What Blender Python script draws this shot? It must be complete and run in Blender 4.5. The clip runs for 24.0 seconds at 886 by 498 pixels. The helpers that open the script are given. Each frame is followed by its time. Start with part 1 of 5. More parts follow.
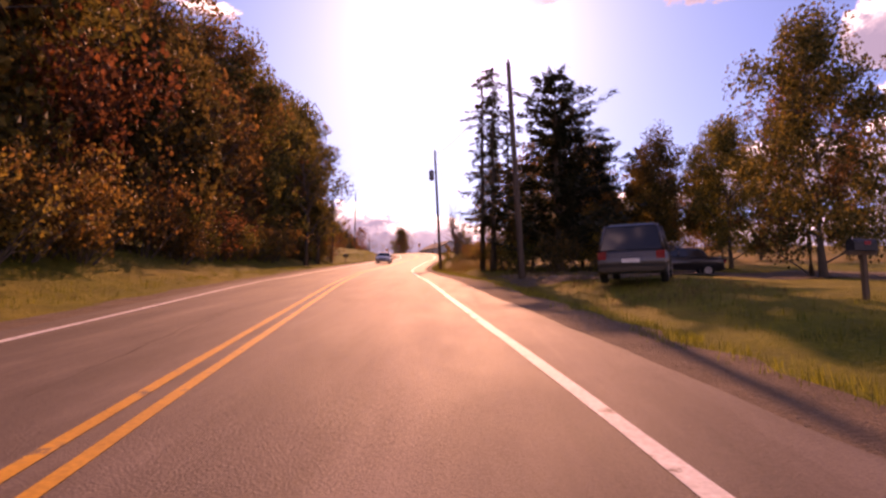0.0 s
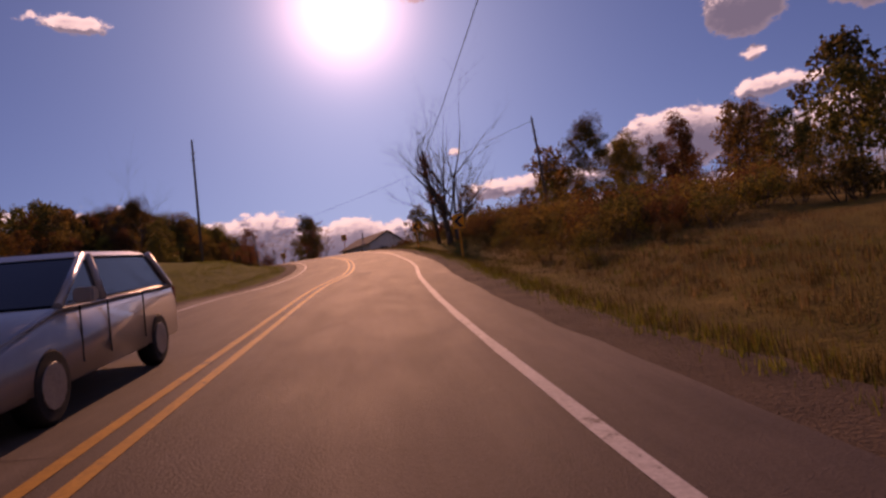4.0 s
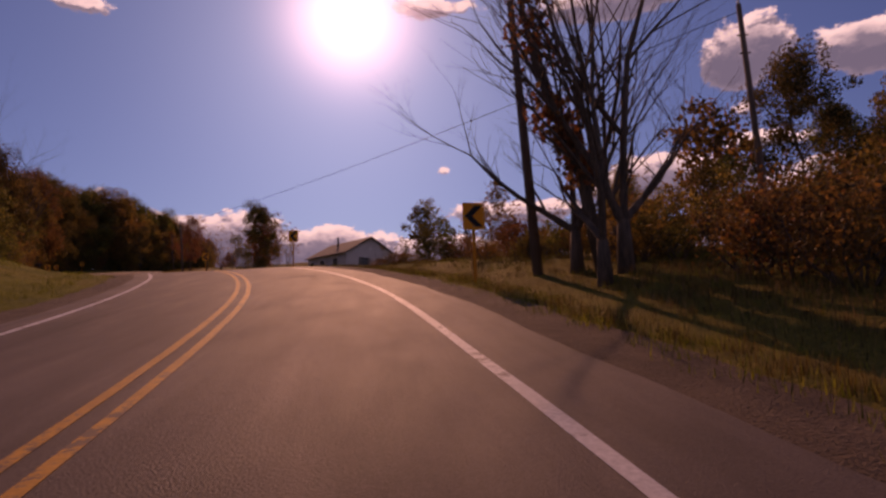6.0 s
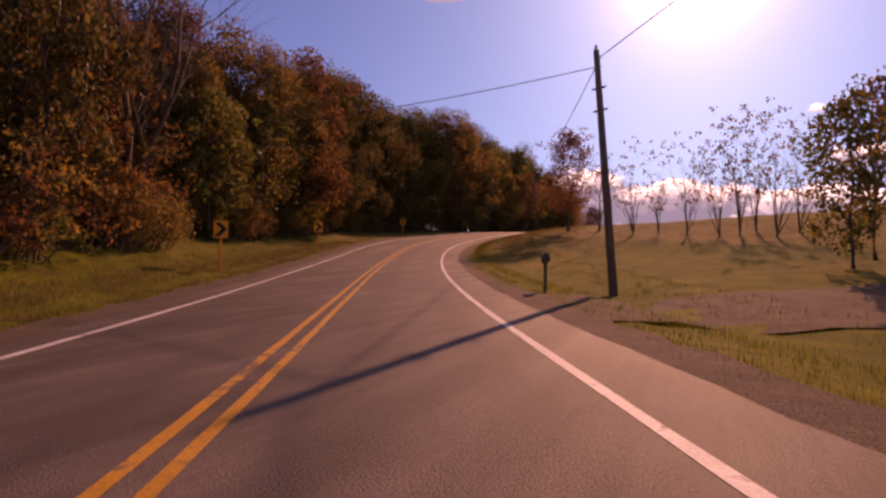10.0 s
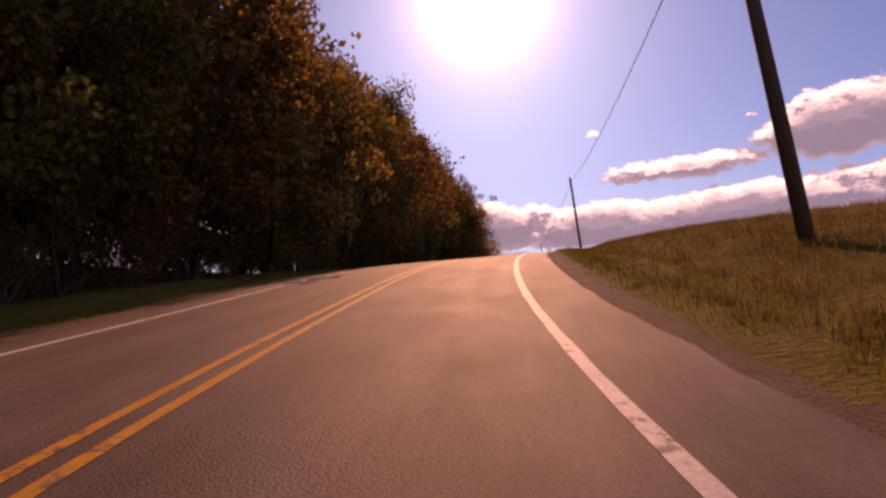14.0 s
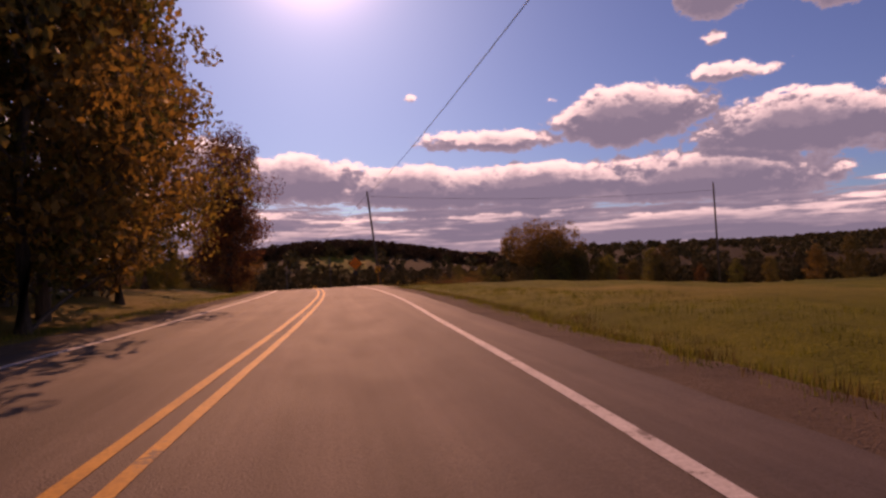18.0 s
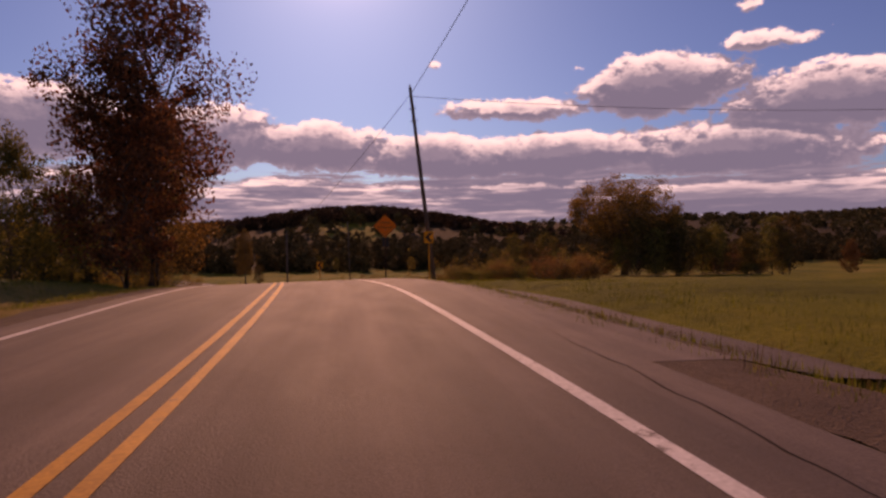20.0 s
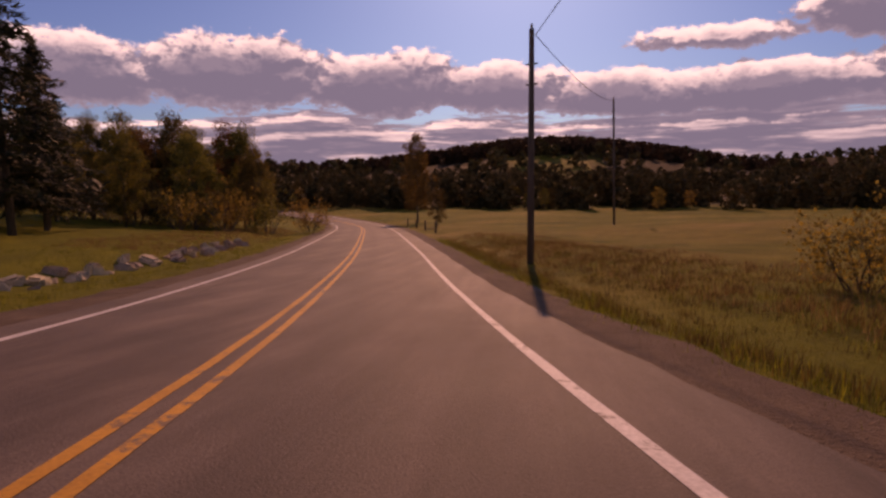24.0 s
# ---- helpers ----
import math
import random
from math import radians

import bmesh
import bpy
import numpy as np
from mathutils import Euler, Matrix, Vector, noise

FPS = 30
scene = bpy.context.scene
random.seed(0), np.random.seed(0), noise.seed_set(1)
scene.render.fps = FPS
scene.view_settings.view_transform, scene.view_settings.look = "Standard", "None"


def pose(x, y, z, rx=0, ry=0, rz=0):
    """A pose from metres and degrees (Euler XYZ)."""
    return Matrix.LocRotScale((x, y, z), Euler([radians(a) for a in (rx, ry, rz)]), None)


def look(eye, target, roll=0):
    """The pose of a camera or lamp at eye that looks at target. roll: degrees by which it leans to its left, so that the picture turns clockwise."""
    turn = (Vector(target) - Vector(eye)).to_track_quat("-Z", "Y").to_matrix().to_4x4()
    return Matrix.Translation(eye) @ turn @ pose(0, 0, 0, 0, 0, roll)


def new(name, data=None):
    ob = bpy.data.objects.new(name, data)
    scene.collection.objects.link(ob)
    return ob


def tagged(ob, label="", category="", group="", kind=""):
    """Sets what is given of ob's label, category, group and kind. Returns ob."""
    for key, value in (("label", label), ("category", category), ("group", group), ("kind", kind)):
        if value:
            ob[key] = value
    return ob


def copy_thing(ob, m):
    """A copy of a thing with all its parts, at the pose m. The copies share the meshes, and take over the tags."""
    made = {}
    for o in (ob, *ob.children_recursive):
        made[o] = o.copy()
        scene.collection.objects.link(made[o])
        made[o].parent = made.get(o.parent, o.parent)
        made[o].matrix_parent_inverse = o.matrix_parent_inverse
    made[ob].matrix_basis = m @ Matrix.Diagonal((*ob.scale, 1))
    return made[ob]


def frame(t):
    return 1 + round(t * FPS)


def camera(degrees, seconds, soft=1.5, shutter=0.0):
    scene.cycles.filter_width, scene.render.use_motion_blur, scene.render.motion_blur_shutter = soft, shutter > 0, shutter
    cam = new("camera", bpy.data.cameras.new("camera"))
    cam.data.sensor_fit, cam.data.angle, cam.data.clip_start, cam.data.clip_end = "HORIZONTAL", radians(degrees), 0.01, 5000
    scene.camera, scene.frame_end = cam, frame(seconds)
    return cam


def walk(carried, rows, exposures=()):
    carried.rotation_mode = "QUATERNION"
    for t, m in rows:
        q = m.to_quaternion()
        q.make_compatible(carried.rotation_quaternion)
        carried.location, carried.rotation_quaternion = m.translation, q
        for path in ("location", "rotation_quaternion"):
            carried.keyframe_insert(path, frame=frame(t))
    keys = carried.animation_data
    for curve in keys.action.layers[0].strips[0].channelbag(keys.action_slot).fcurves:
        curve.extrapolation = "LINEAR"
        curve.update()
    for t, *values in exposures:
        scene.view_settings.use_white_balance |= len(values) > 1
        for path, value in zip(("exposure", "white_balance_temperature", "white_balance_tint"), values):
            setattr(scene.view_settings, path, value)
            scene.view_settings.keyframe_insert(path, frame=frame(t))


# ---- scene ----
cam = camera(72.9, 24.0, soft=2.6)
# seconds, place in metres, heading, tilt and lean in degrees
PATH = [
    (0.0, 0.08, -2.48, -0.44, 1.78, 7.04, -0.19),
    (0.5, -1.00, 6.82, 0.77, 1.64, 7.25, -0.12),
    (1.0, -2.06, 16.10, 1.88, 1.13, 7.35, 0.01),
    (1.5, -3.09, 25.33, 2.89, 0.72, 7.03, 0.17),
    (2.0, -4.07, 34.49, 3.86, 0.48, 6.59, 0.85),
    (2.5, -4.97, 43.56, 4.81, -0.18, 6.22, 2.36),
    (3.0, -5.70, 52.55, 5.77, -1.46, 6.02, 4.40),
    (3.5, -6.22, 61.44, 6.74, -3.30, 6.03, 6.38),
    (4.0, -6.53, 70.22, 7.74, -5.41, 6.23, 7.61),
    (4.5, -6.62, 78.87, 8.78, -7.40, 6.58, 7.58),
    (5.0, -6.51, 87.40, 9.88, -8.82, 7.01, 6.20),
    (5.5, -6.32, 95.79, 11.03, -9.31, 7.45, 4.03),
    (6.0, -6.29, 104.08, 12.20, -8.00, 7.72, 1.73),
    (6.5, -6.70, 112.27, 13.40, -4.52, 8.13, -0.62),
    (7.0, -7.69, 120.33, 14.62, 0.40, 8.54, -2.43),
    (7.5, -9.36, 128.25, 15.80, 5.51, 8.64, -3.18),
    (8.0, -11.80, 136.04, 16.83, 10.74, 8.24, -3.14),
    (8.5, -14.92, 143.74, 17.64, 15.42, 7.17, -2.72),
    (9.0, -18.53, 151.39, 18.24, 19.26, 5.71, -2.22),
    (9.5, -22.38, 159.04, 18.75, 22.02, 4.48, -1.75),
    (10.0, -26.34, 166.71, 19.24, 23.57, 3.82, -1.14),
    (10.5, -30.32, 174.41, 19.78, 23.77, 3.80, -0.19),
    (11.0, -34.25, 182.13, 20.42, 23.36, 4.37, 0.90),
    (11.5, -38.05, 189.87, 21.15, 22.48, 5.21, 1.98),
    (12.0, -41.61, 197.64, 21.97, 21.00, 5.95, 2.95),
    (12.5, -44.83, 205.44, 22.88, 18.69, 6.28, 3.72),
    (13.0, -47.58, 213.29, 23.86, 15.41, 6.15, 4.30),
    (13.5, -49.73, 221.21, 24.91, 11.19, 5.88, 4.81),
    (14.0, -51.26, 229.22, 25.98, 7.16, 6.16, 5.05),
    (14.5, -52.21, 237.30, 27.08, 2.52, 6.78, 5.25),
    (15.0, -52.63, 245.46, 28.17, -2.14, 7.55, 5.22),
    (15.5, -52.62, 253.68, 29.18, -5.72, 7.60, 4.97),
    (16.0, -52.32, 261.97, 30.05, -8.53, 6.94, 4.51),
    (16.5, -51.90, 270.34, 30.73, -10.10, 5.62, 3.84),
    (17.0, -51.38, 278.83, 31.18, -10.84, 3.94, 3.07),
    (17.5, -50.79, 287.49, 31.41, -11.27, 2.29, 2.31),
    (18.0, -50.20, 296.32, 31.45, -11.23, 0.97, 1.68),
    (18.5, -49.67, 305.30, 31.38, -11.06, -0.14, 1.25),
    (19.0, -49.24, 314.38, 31.25, -10.72, -1.03, 0.98),
    (19.5, -48.98, 323.53, 31.10, -10.12, -1.62, 0.80),
    (20.0, -48.94, 332.67, 30.93, -9.17, -1.91, 0.63),
    (20.5, -49.16, 341.75, 30.71, -7.80, -1.99, 0.42),
    (21.0, -49.65, 350.72, 30.37, -5.94, -2.08, 0.20),
    (21.5, -50.39, 359.56, 29.87, -3.67, -2.74, 0.13),
    (22.0, -51.45, 368.27, 29.14, -0.37, -3.85, 0.14),
    (22.5, -52.84, 376.86, 28.18, 2.48, -5.17, 0.17),
    (23.0, -54.49, 385.40, 27.09, 5.38, -6.32, 0.30),
    (23.5, -56.32, 393.91, 25.94, 7.22, -7.02, 0.50),
    (24.0, -58.25, 402.43, 24.78, 7.72, -7.23, 0.78),
]
walk(cam, [(t, pose(x, y, z, 90 + p, r, h)) for t, x, y, z, h, p, r in PATH],
     exposures=[(0.0, 1.0, 12900, 84), (1.0, 0.2, 13800, 90), (2.0, 0.3, 12900, 82), (2.5, 0.25, 12300, 77), (4.5, -0.62, 11600, 78), (8.0, -0.58, 12500, 82), (10.0, 0.32, 13200, 83), (13.0, 0.32, 14600, 85), (16.0, -0.25, 12300, 78), (18.0, -0.2, 12200, 76), (22.0, -0.38, 12200, 74), (24.0, -0.28, 12200, 74)])

# ---- world and sun ----
SUN_AZ, SUN_EL = 0.4, 28.9


def heading(az, el):
    a, e = radians(az), radians(el)
    return Vector((-math.sin(a) * math.cos(e), math.cos(a) * math.cos(e), math.sin(e)))


class Graph:
    """Small helper to write node trees."""

    def __init__(self, tree):
        self.tree = tree

    def put(self, kind, operation=None, data_type=None, blend=None, curve=None, **sockets):
        node = self.tree.nodes.new(kind)
        if operation:
            node.operation = operation
        if data_type:
            node.data_type = data_type
        if blend:
            node.blend_type = blend
        if curve:
            node.interpolation_type = curve
        for key, value in sockets.items():
            socket = node.inputs[int(key[1:])] if key[0] == "i" and key[1:].isdigit() else node.inputs[key.replace("__", " ")]
            if hasattr(value, "is_output"):
                self.tree.links.new(value, socket)
            else:
                socket.default_value = value
        return node

    def maths(self, operation, a, b=0.0, c=0.0):
        return self.put("ShaderNodeMath", operation=operation, i0=a, i1=b, i2=c).outputs[0]

    def ramp(self, fac, stops):
        node = self.tree.nodes.new("ShaderNodeValToRGB")
        while len(node.color_ramp.elements) < len(stops):
            node.color_ramp.elements.new(0.5)
        for e, (p, c) in zip(node.color_ramp.elements, stops):
            e.position, e.color = p, (*c, 1)
        self.tree.links.new(fac, node.inputs[0])
        return node.outputs[0]

    def mix(self, fac, a, b, blend="MIX"):
        node = self.put("ShaderNodeMix", data_type="RGBA", blend=blend)
        for i, v in ((0, fac), (6, a), (7, b)):
            if hasattr(v, "is_output"):
                self.tree.links.new(v, node.inputs[i])
            else:
                node.inputs[i].default_value = (*v, 1) if isinstance(v, tuple) else v
        return node.outputs[2]


world = bpy.data.worlds.new("world")
world.use_nodes = True
world.node_tree.nodes.clear()
scene.world = world
g = Graph(world.node_tree)
sky = g.put("ShaderNodeTexSky")
sky.sky_type, sky.sun_disc, sky.sun_elevation, sky.sun_rotation = "NISHITA", False, radians(SUN_EL), radians(-SUN_AZ)
sky.air_density, sky.dust_density, sky.ozone_density = 1.0, 0.6, 2.5
way = g.put("ShaderNodeTexCoord").outputs["Generated"]
xyz = g.put("ShaderNodeSeparateXYZ", i0=way).outputs
azimuth = g.maths("MULTIPLY", g.maths("ARCTAN2", xyz[0], xyz[1]), -57.3)
height = g.maths("MULTIPLY", g.maths("ARCSINE", xyz[2]), 57.3)
flat = g.put("ShaderNodeCombineXYZ", i0=azimuth, i1=height).outputs[0]
# clouds: azimuth to the left, height, half width, half height, all in degrees
CLOUDS = [(40.0, 8.7, 10.8, 3.24), (26.6, 9.0, 10.8, 3.42), (13.5, 8.2, 9.9, 3.15), (2.8, 7.7, 8.1, 2.52), (-8.7, 6.7, 9.9, 2.34), (-20.2, 6.8, 9.9, 2.34), (-34.9, 6.7, 11.7, 2.7), (-16.6, 11.0, 7.38, 1.17), (-29.0, 12.4, 8.1, 2.88), (-42.4, 10.2, 9.9, 2.88), (-8.4, 15.2, 0.77, 0.59), (-36.9, 15.2, 3.78, 0.81), (-36.7, 22.4, 3.78, 3.06), (-36.1, 18.0, 1.44, 0.72), (-21.9, 14.4, 1.08, 0.45), (25.0, 27.1, 3.24, 0.9), (-26.0, 28.8, 8.1, 1.8), (-7.7, 29.7, 4.5, 1.08), (-45.5, 20.7, 4.05, 2.34), (-56.0, 9.8, 12.6, 4.05), (56.8, 12.0, 12.6, 3.6), (-64.8, 19.8, 9.0, 2.7)]


def cloud_density(at):
    """How thick the cloud is in the direction at (azimuth and height in degrees)."""
    def grain(stretch, detail, rough):
        return g.put("ShaderNodeTexNoise", Vector=g.put("ShaderNodeVectorMath", operation="MULTIPLY", i0=at, i1=stretch).outputs[0], Scale=1.0, Detail=detail, Roughness=rough).outputs[0]
    puffs, fine, streaks = grain((0.16, 0.30, 0), 8.0, 0.66), grain((0.62, 0.85, 0), 6.0, 0.62), grain((0.07, 0.62, 0), 7.0, 0.62)
    up = g.put("ShaderNodeSeparateXYZ", i0=at).outputs
    field = None
    for a, e, ra, re in CLOUDS:
        off = g.put("ShaderNodeVectorMath", operation="MULTIPLY_ADD", i0=at, i1=(1 / ra, 1 / re, 0), i2=(-a / ra, -e / re, 0)).outputs[0]
        blob = g.maths("MULTIPLY", g.maths("SUBTRACT", 1.0, g.put("ShaderNodeVectorMath", operation="LENGTH", i0=off).outputs["Value"]), min(1.0, re / 2.0))
        field = blob if field is None else g.maths("MAXIMUM", field, blob)
    low = g.put("ShaderNodeMapRange", Value=up[1], i1=8.6, i2=2.6, i3=-0.5, i4=0.5).outputs[0]
    low = g.maths("ADD", low, g.maths("MULTIPLY_ADD", streaks, 2.0, -1.0))
    lumps = g.maths("ADD", g.maths("MULTIPLY_ADD", puffs, 1.4, -0.7), g.maths("MULTIPLY_ADD", fine, 0.85, -0.425))
    thick = g.maths("MAXIMUM", g.maths("ADD", field, g.maths("MULTIPLY", lumps, 0.85)), low)
    # unseen scattered clouds added over the rest of the sky, as white fill light
    side = g.put("ShaderNodeMapRange", Value=g.maths("ABSOLUTE", up[0]), i1=62.0, i2=100.0, i3=-1.2, i4=-0.03).outputs[0]
    return g.maths("MAXIMUM", thick, g.maths("ADD", side, g.maths("MULTIPLY", lumps, 1.1)))


density = cloud_density(flat)
higher = cloud_density(g.put("ShaderNodeVectorMath", operation="ADD", i0=flat, i1=(0, 0.9, 0)).outputs[0])
cover = g.put("ShaderNodeMapRange", curve="SMOOTHSTEP", Value=density, i1=0.0, i2=0.15, i3=0.0, i4=1.0).outputs[0]
# tops, where the cloud thins out upwards, catch the light, and so do thin edges
rim = g.put("ShaderNodeMapRange", curve="SMOOTHSTEP", Value=density, i1=0.34, i2=0.02, i3=0.0, i4=0.85).outputs[0]
top = g.put("ShaderNodeMapRange", curve="SMOOTHSTEP", Value=g.maths("SUBTRACT", density, higher), i1=0.02, i2=0.34, i3=0.0, i4=1.0).outputs[0]
bright = g.maths("MAXIMUM", g.maths("MULTIPLY", rim, g.maths("MULTIPLY_ADD", top, 0.75, 0.25)), g.maths("MULTIPLY", top, g.put("ShaderNodeMapRange", Value=density, i1=0.75, i2=0.2, i3=0.12, i4=0.8).outputs[0]))
cloud = g.ramp(bright, [(0.0, (0.145, 0.235, 0.40)), (0.2, (0.24, 0.35, 0.53)), (0.5, (0.62, 0.80, 0.98)), (0.8, (0.98, 1.22, 1.38))])
# clouds away from the sun, out of view, are brightened to fill shaded signs
fill_gain = g.put("ShaderNodeMapRange", curve="SMOOTHSTEP", Value=g.maths("ABSOLUTE", azimuth), i1=75.0, i2=140.0, i3=1.0, i4=1.5).outputs[0]
cloud = g.put("ShaderNodeVectorMath", operation="SCALE", i0=cloud)
g.tree.links.new(fill_gain, cloud.inputs["Scale"])
cloud = cloud.outputs[0]
# the bright air round the sun
sun_way = heading(SUN_AZ, SUN_EL)
near = g.put("ShaderNodeVectorMath", operation="DOT_PRODUCT", i0=way, i1=tuple(sun_way)).outputs["Value"]
gap = g.maths("MULTIPLY", g.maths("ARCCOSINE", g.maths("MINIMUM", near, 1.0)), 57.3)
spot = g.maths("MULTIPLY", g.maths("EXPONENT", g.maths("MULTIPLY", g.maths("MULTIPLY", gap, gap), -0.048)), 1.7)
halo = g.maths("ADD", spot, g.maths("MULTIPLY", g.maths("EXPONENT", g.maths("MULTIPLY", gap, -0.14)), 0.34))
blue = g.mix(1.0, g.put("ShaderNodeVectorMath", operation="MULTIPLY", i0=sky.outputs[0], i1=(0.0175, 0.055, 0.099)).outputs[0], (0.0, 0.0, 0.0), "ADD")
both = g.mix(cover, blue, cloud)
glow = g.put("ShaderNodeVectorMath", operation="SCALE", i0=(0.90, 0.86, 1.0)); g.tree.links.new(halo, glow.inputs["Scale"])
total = g.mix(1.0, both, glow.outputs[0], "ADD")
g.put("ShaderNodeOutputWorld", Surface=g.put("ShaderNodeBackground", Color=total, Strength=1.0).outputs[0])

sun = new("sun", bpy.data.lights.new("sun", "SUN"))
sun.data.energy, sun.data.angle, sun.data.color = 2.75, radians(0.6), (1.0, 0.82, 0.58)
sun.matrix_world = look(sun_way * 100, (0, 0, 0))

# ---- materials ----


def material(name):
    m = bpy.data.materials.new(name)
    m.use_nodes = True
    m.node_tree.nodes.clear()
    return m, Graph(m.node_tree)


def finish(m, gr, colour, rough=0.8, bump=None, strength=0.3, distance=0.02, metal=0.0, spec=0.3):
    n = gr.put("ShaderNodeBsdfPrincipled", Base__Color=colour, Roughness=rough, Metallic=metal)
    n.inputs["Specular IOR Level"].default_value = spec
    if bump is not None:
        gr.tree.links.new(gr.put("ShaderNodeBump", Strength=strength, Distance=distance, Height=bump).outputs[0], n.inputs["Normal"])
    gr.put("ShaderNodeOutputMaterial", Surface=n.outputs[0])
    return m


def noise_at(gr, scale, detail=5.0, rough=0.6, stretch=(1, 1, 1), coords="Object"):
    c = gr.put("ShaderNodeTexCoord").outputs[coords]
    c = gr.put("ShaderNodeVectorMath", operation="MULTIPLY", i0=c, i1=stretch).outputs[0]
    return gr.put("ShaderNodeTexNoise", Vector=c, Scale=scale, Detail=detail, Roughness=rough).outputs[0]


def mottled(name, dark, light, scale, rough=0.85, fine_scale=None, strength=0.3, distance=0.02, stretch=(1, 1, 1), metal=0.0, spec=0.3, vary=0.0, fine_amount=0.5):
    m, gr = material(name)
    a = noise_at(gr, scale, stretch=stretch)
    b = noise_at(gr, fine_scale or scale * 9, 3.0, stretch=stretch)
    f = gr.maths("ADD", gr.maths("MULTIPLY", a, 1 - fine_amount), gr.maths("MULTIPLY", b, fine_amount))
    c = gr.ramp(f, [(0.32, dark), (0.68, light)])
    if vary:
        r = gr.put("ShaderNodeObjectInfo").outputs["Random"]
        c = gr.put("ShaderNodeHueSaturation", Hue=gr.maths("MULTIPLY_ADD", r, 0.05, 0.475), Value=gr.maths("MULTIPLY_ADD", r, vary, 1 - vary / 2), Color=c).outputs[0]
    return finish(m, gr, c, rough, b, strength, distance, metal, spec)


def foliage(name, dark, mid, light, vary=0.5, glow=0.45, gloss=0.25):
    m, gr = material(name)
    island = gr.put("ShaderNodeNewGeometry").outputs["Random Per Island"]
    tree = gr.put("ShaderNodeObjectInfo").outputs["Random"]
    dark, mid, light = (tuple(0.92 * v for v in c) for c in (dark, mid, light))
    c = gr.ramp(island, [(0.0, dark), (0.55, mid), (1.0, light)])
    c = gr.put("ShaderNodeHueSaturation", Hue=gr.maths("MULTIPLY_ADD", tree, 0.07, 0.465), Saturation=0.95, Value=gr.maths("MULTIPLY_ADD", tree, vary, 1 - vary / 2), Color=c).outputs[0]
    d = gr.put("ShaderNodeBsdfPrincipled", Base__Color=c, Roughness=0.6)
    d.inputs["Specular IOR Level"].default_value = gloss
    t = gr.put("ShaderNodeBsdfTranslucent", Color=c)
    gr.put("ShaderNodeOutputMaterial", Surface=gr.put("ShaderNodeMixShader", i0=glow, i1=d.outputs[0], i2=t.outputs[0]).outputs[0])
    return m


LEAF_GREEN = foliage("leaf_green", (0.055, 0.052, 0.013), (0.14, 0.115, 0.025), (0.27, 0.18, 0.035), 0.5, 0.5)
LEAF_BROWN = foliage("leaf_brown", (0.09, 0.05, 0.016), (0.24, 0.125, 0.028), (0.42, 0.2, 0.035), 0.5, 0.5)
LEAF_GOLD = foliage("leaf_gold", (0.10, 0.07, 0.015), (0.20, 0.13, 0.025), (0.32, 0.20, 0.03))
LEAF_RED = foliage("leaf_red", (0.16, 0.03, 0.02), (0.28, 0.06, 0.03), (0.36, 0.13, 0.05))
NEEDLE = foliage("needles", (0.016, 0.022, 0.009), (0.034, 0.038, 0.015), (0.06, 0.055, 0.022), 0.3, 0.3)
BARK = mottled("bark", (0.05, 0.038, 0.028), (0.16, 0.125, 0.095), 3.0, 0.9, 18, 0.8, 0.04, (1, 1, 0.15))
POLE_WOOD = mottled("pole_wood", (0.07, 0.05, 0.038), (0.17, 0.125, 0.095), 2.0, 0.85, 30, 0.6, 0.02, (1, 1, 0.06))


def worn_paint(name, dark, light):
    """Road paint rubbed through to the asphalt in flakes and cracks."""
    m, gr = material(name)
    a, b, c = noise_at(gr, 0.9, 4), noise_at(gr, 26, 4), noise_at(gr, 5.0, 6, 0.7)
    col = gr.ramp(gr.maths("ADD", gr.maths("MULTIPLY", a, 0.5), gr.maths("MULTIPLY", b, 0.5)), [(0.32, dark), (0.66, light)])
    wear = gr.put("ShaderNodeMapRange", Value=gr.maths("ADD", gr.maths("MULTIPLY", a, 0.5), gr.maths("ADD", gr.maths("MULTIPLY", b, 0.18), gr.maths("MULTIPLY", c, 0.5))), i1=0.635, i2=0.70, i3=0.0, i4=0.85).outputs[0]
    return finish(m, gr, gr.mix(wear, col, (0.10, 0.075, 0.06)), 0.7, b, 0.3, 0.004)


PAINT_WHITE = worn_paint("road_paint_white", (0.36, 0.33, 0.31), (0.72, 0.68, 0.65))
PAINT_YELLOW = worn_paint("road_paint_yellow", (0.36, 0.15, 0.014), (0.70, 0.31, 0.032))
GRAVEL = mottled("gravel", (0.048, 0.030, 0.020), (0.155, 0.102, 0.066), 1.2, 0.95, 26, 1.0, 0.05)
SIGN_YELLOW = mottled("sign_yellow", (0.92, 0.29, 0.006), (0.97, 0.35, 0.01), 2.0, 0.45, 40, 0.05, 0.002)
SIGN_ORANGE = mottled("sign_orange", (0.90, 0.17, 0.005), (0.97, 0.21, 0.008), 2.0, 0.45, 40, 0.05, 0.002)
SIGN_BLACK = mottled("sign_black", (0.010, 0.009, 0.009), (0.02, 0.018, 0.017), 4.0, 0.5)
STEEL = mottled("galvanised_steel", (0.25, 0.25, 0.25), (0.42, 0.42, 0.41), 6.0, 0.5, 40, 0.1, 0.002, metal=0.8)
DARK_METAL = mottled("dark_metal", (0.02, 0.02, 0.022), (0.06, 0.06, 0.06), 5.0, 0.5, metal=0.5)
BROWN_STEEL = mottled("rusty_steel", (0.035, 0.018, 0.010), (0.11, 0.055, 0.03), 4.0, 0.8, 30, 0.3, 0.003)
POST_YELLOW = mottled("post_yellow", (0.60, 0.19, 0.012), (0.80, 0.30, 0.02), 3.0, 0.6, 30)
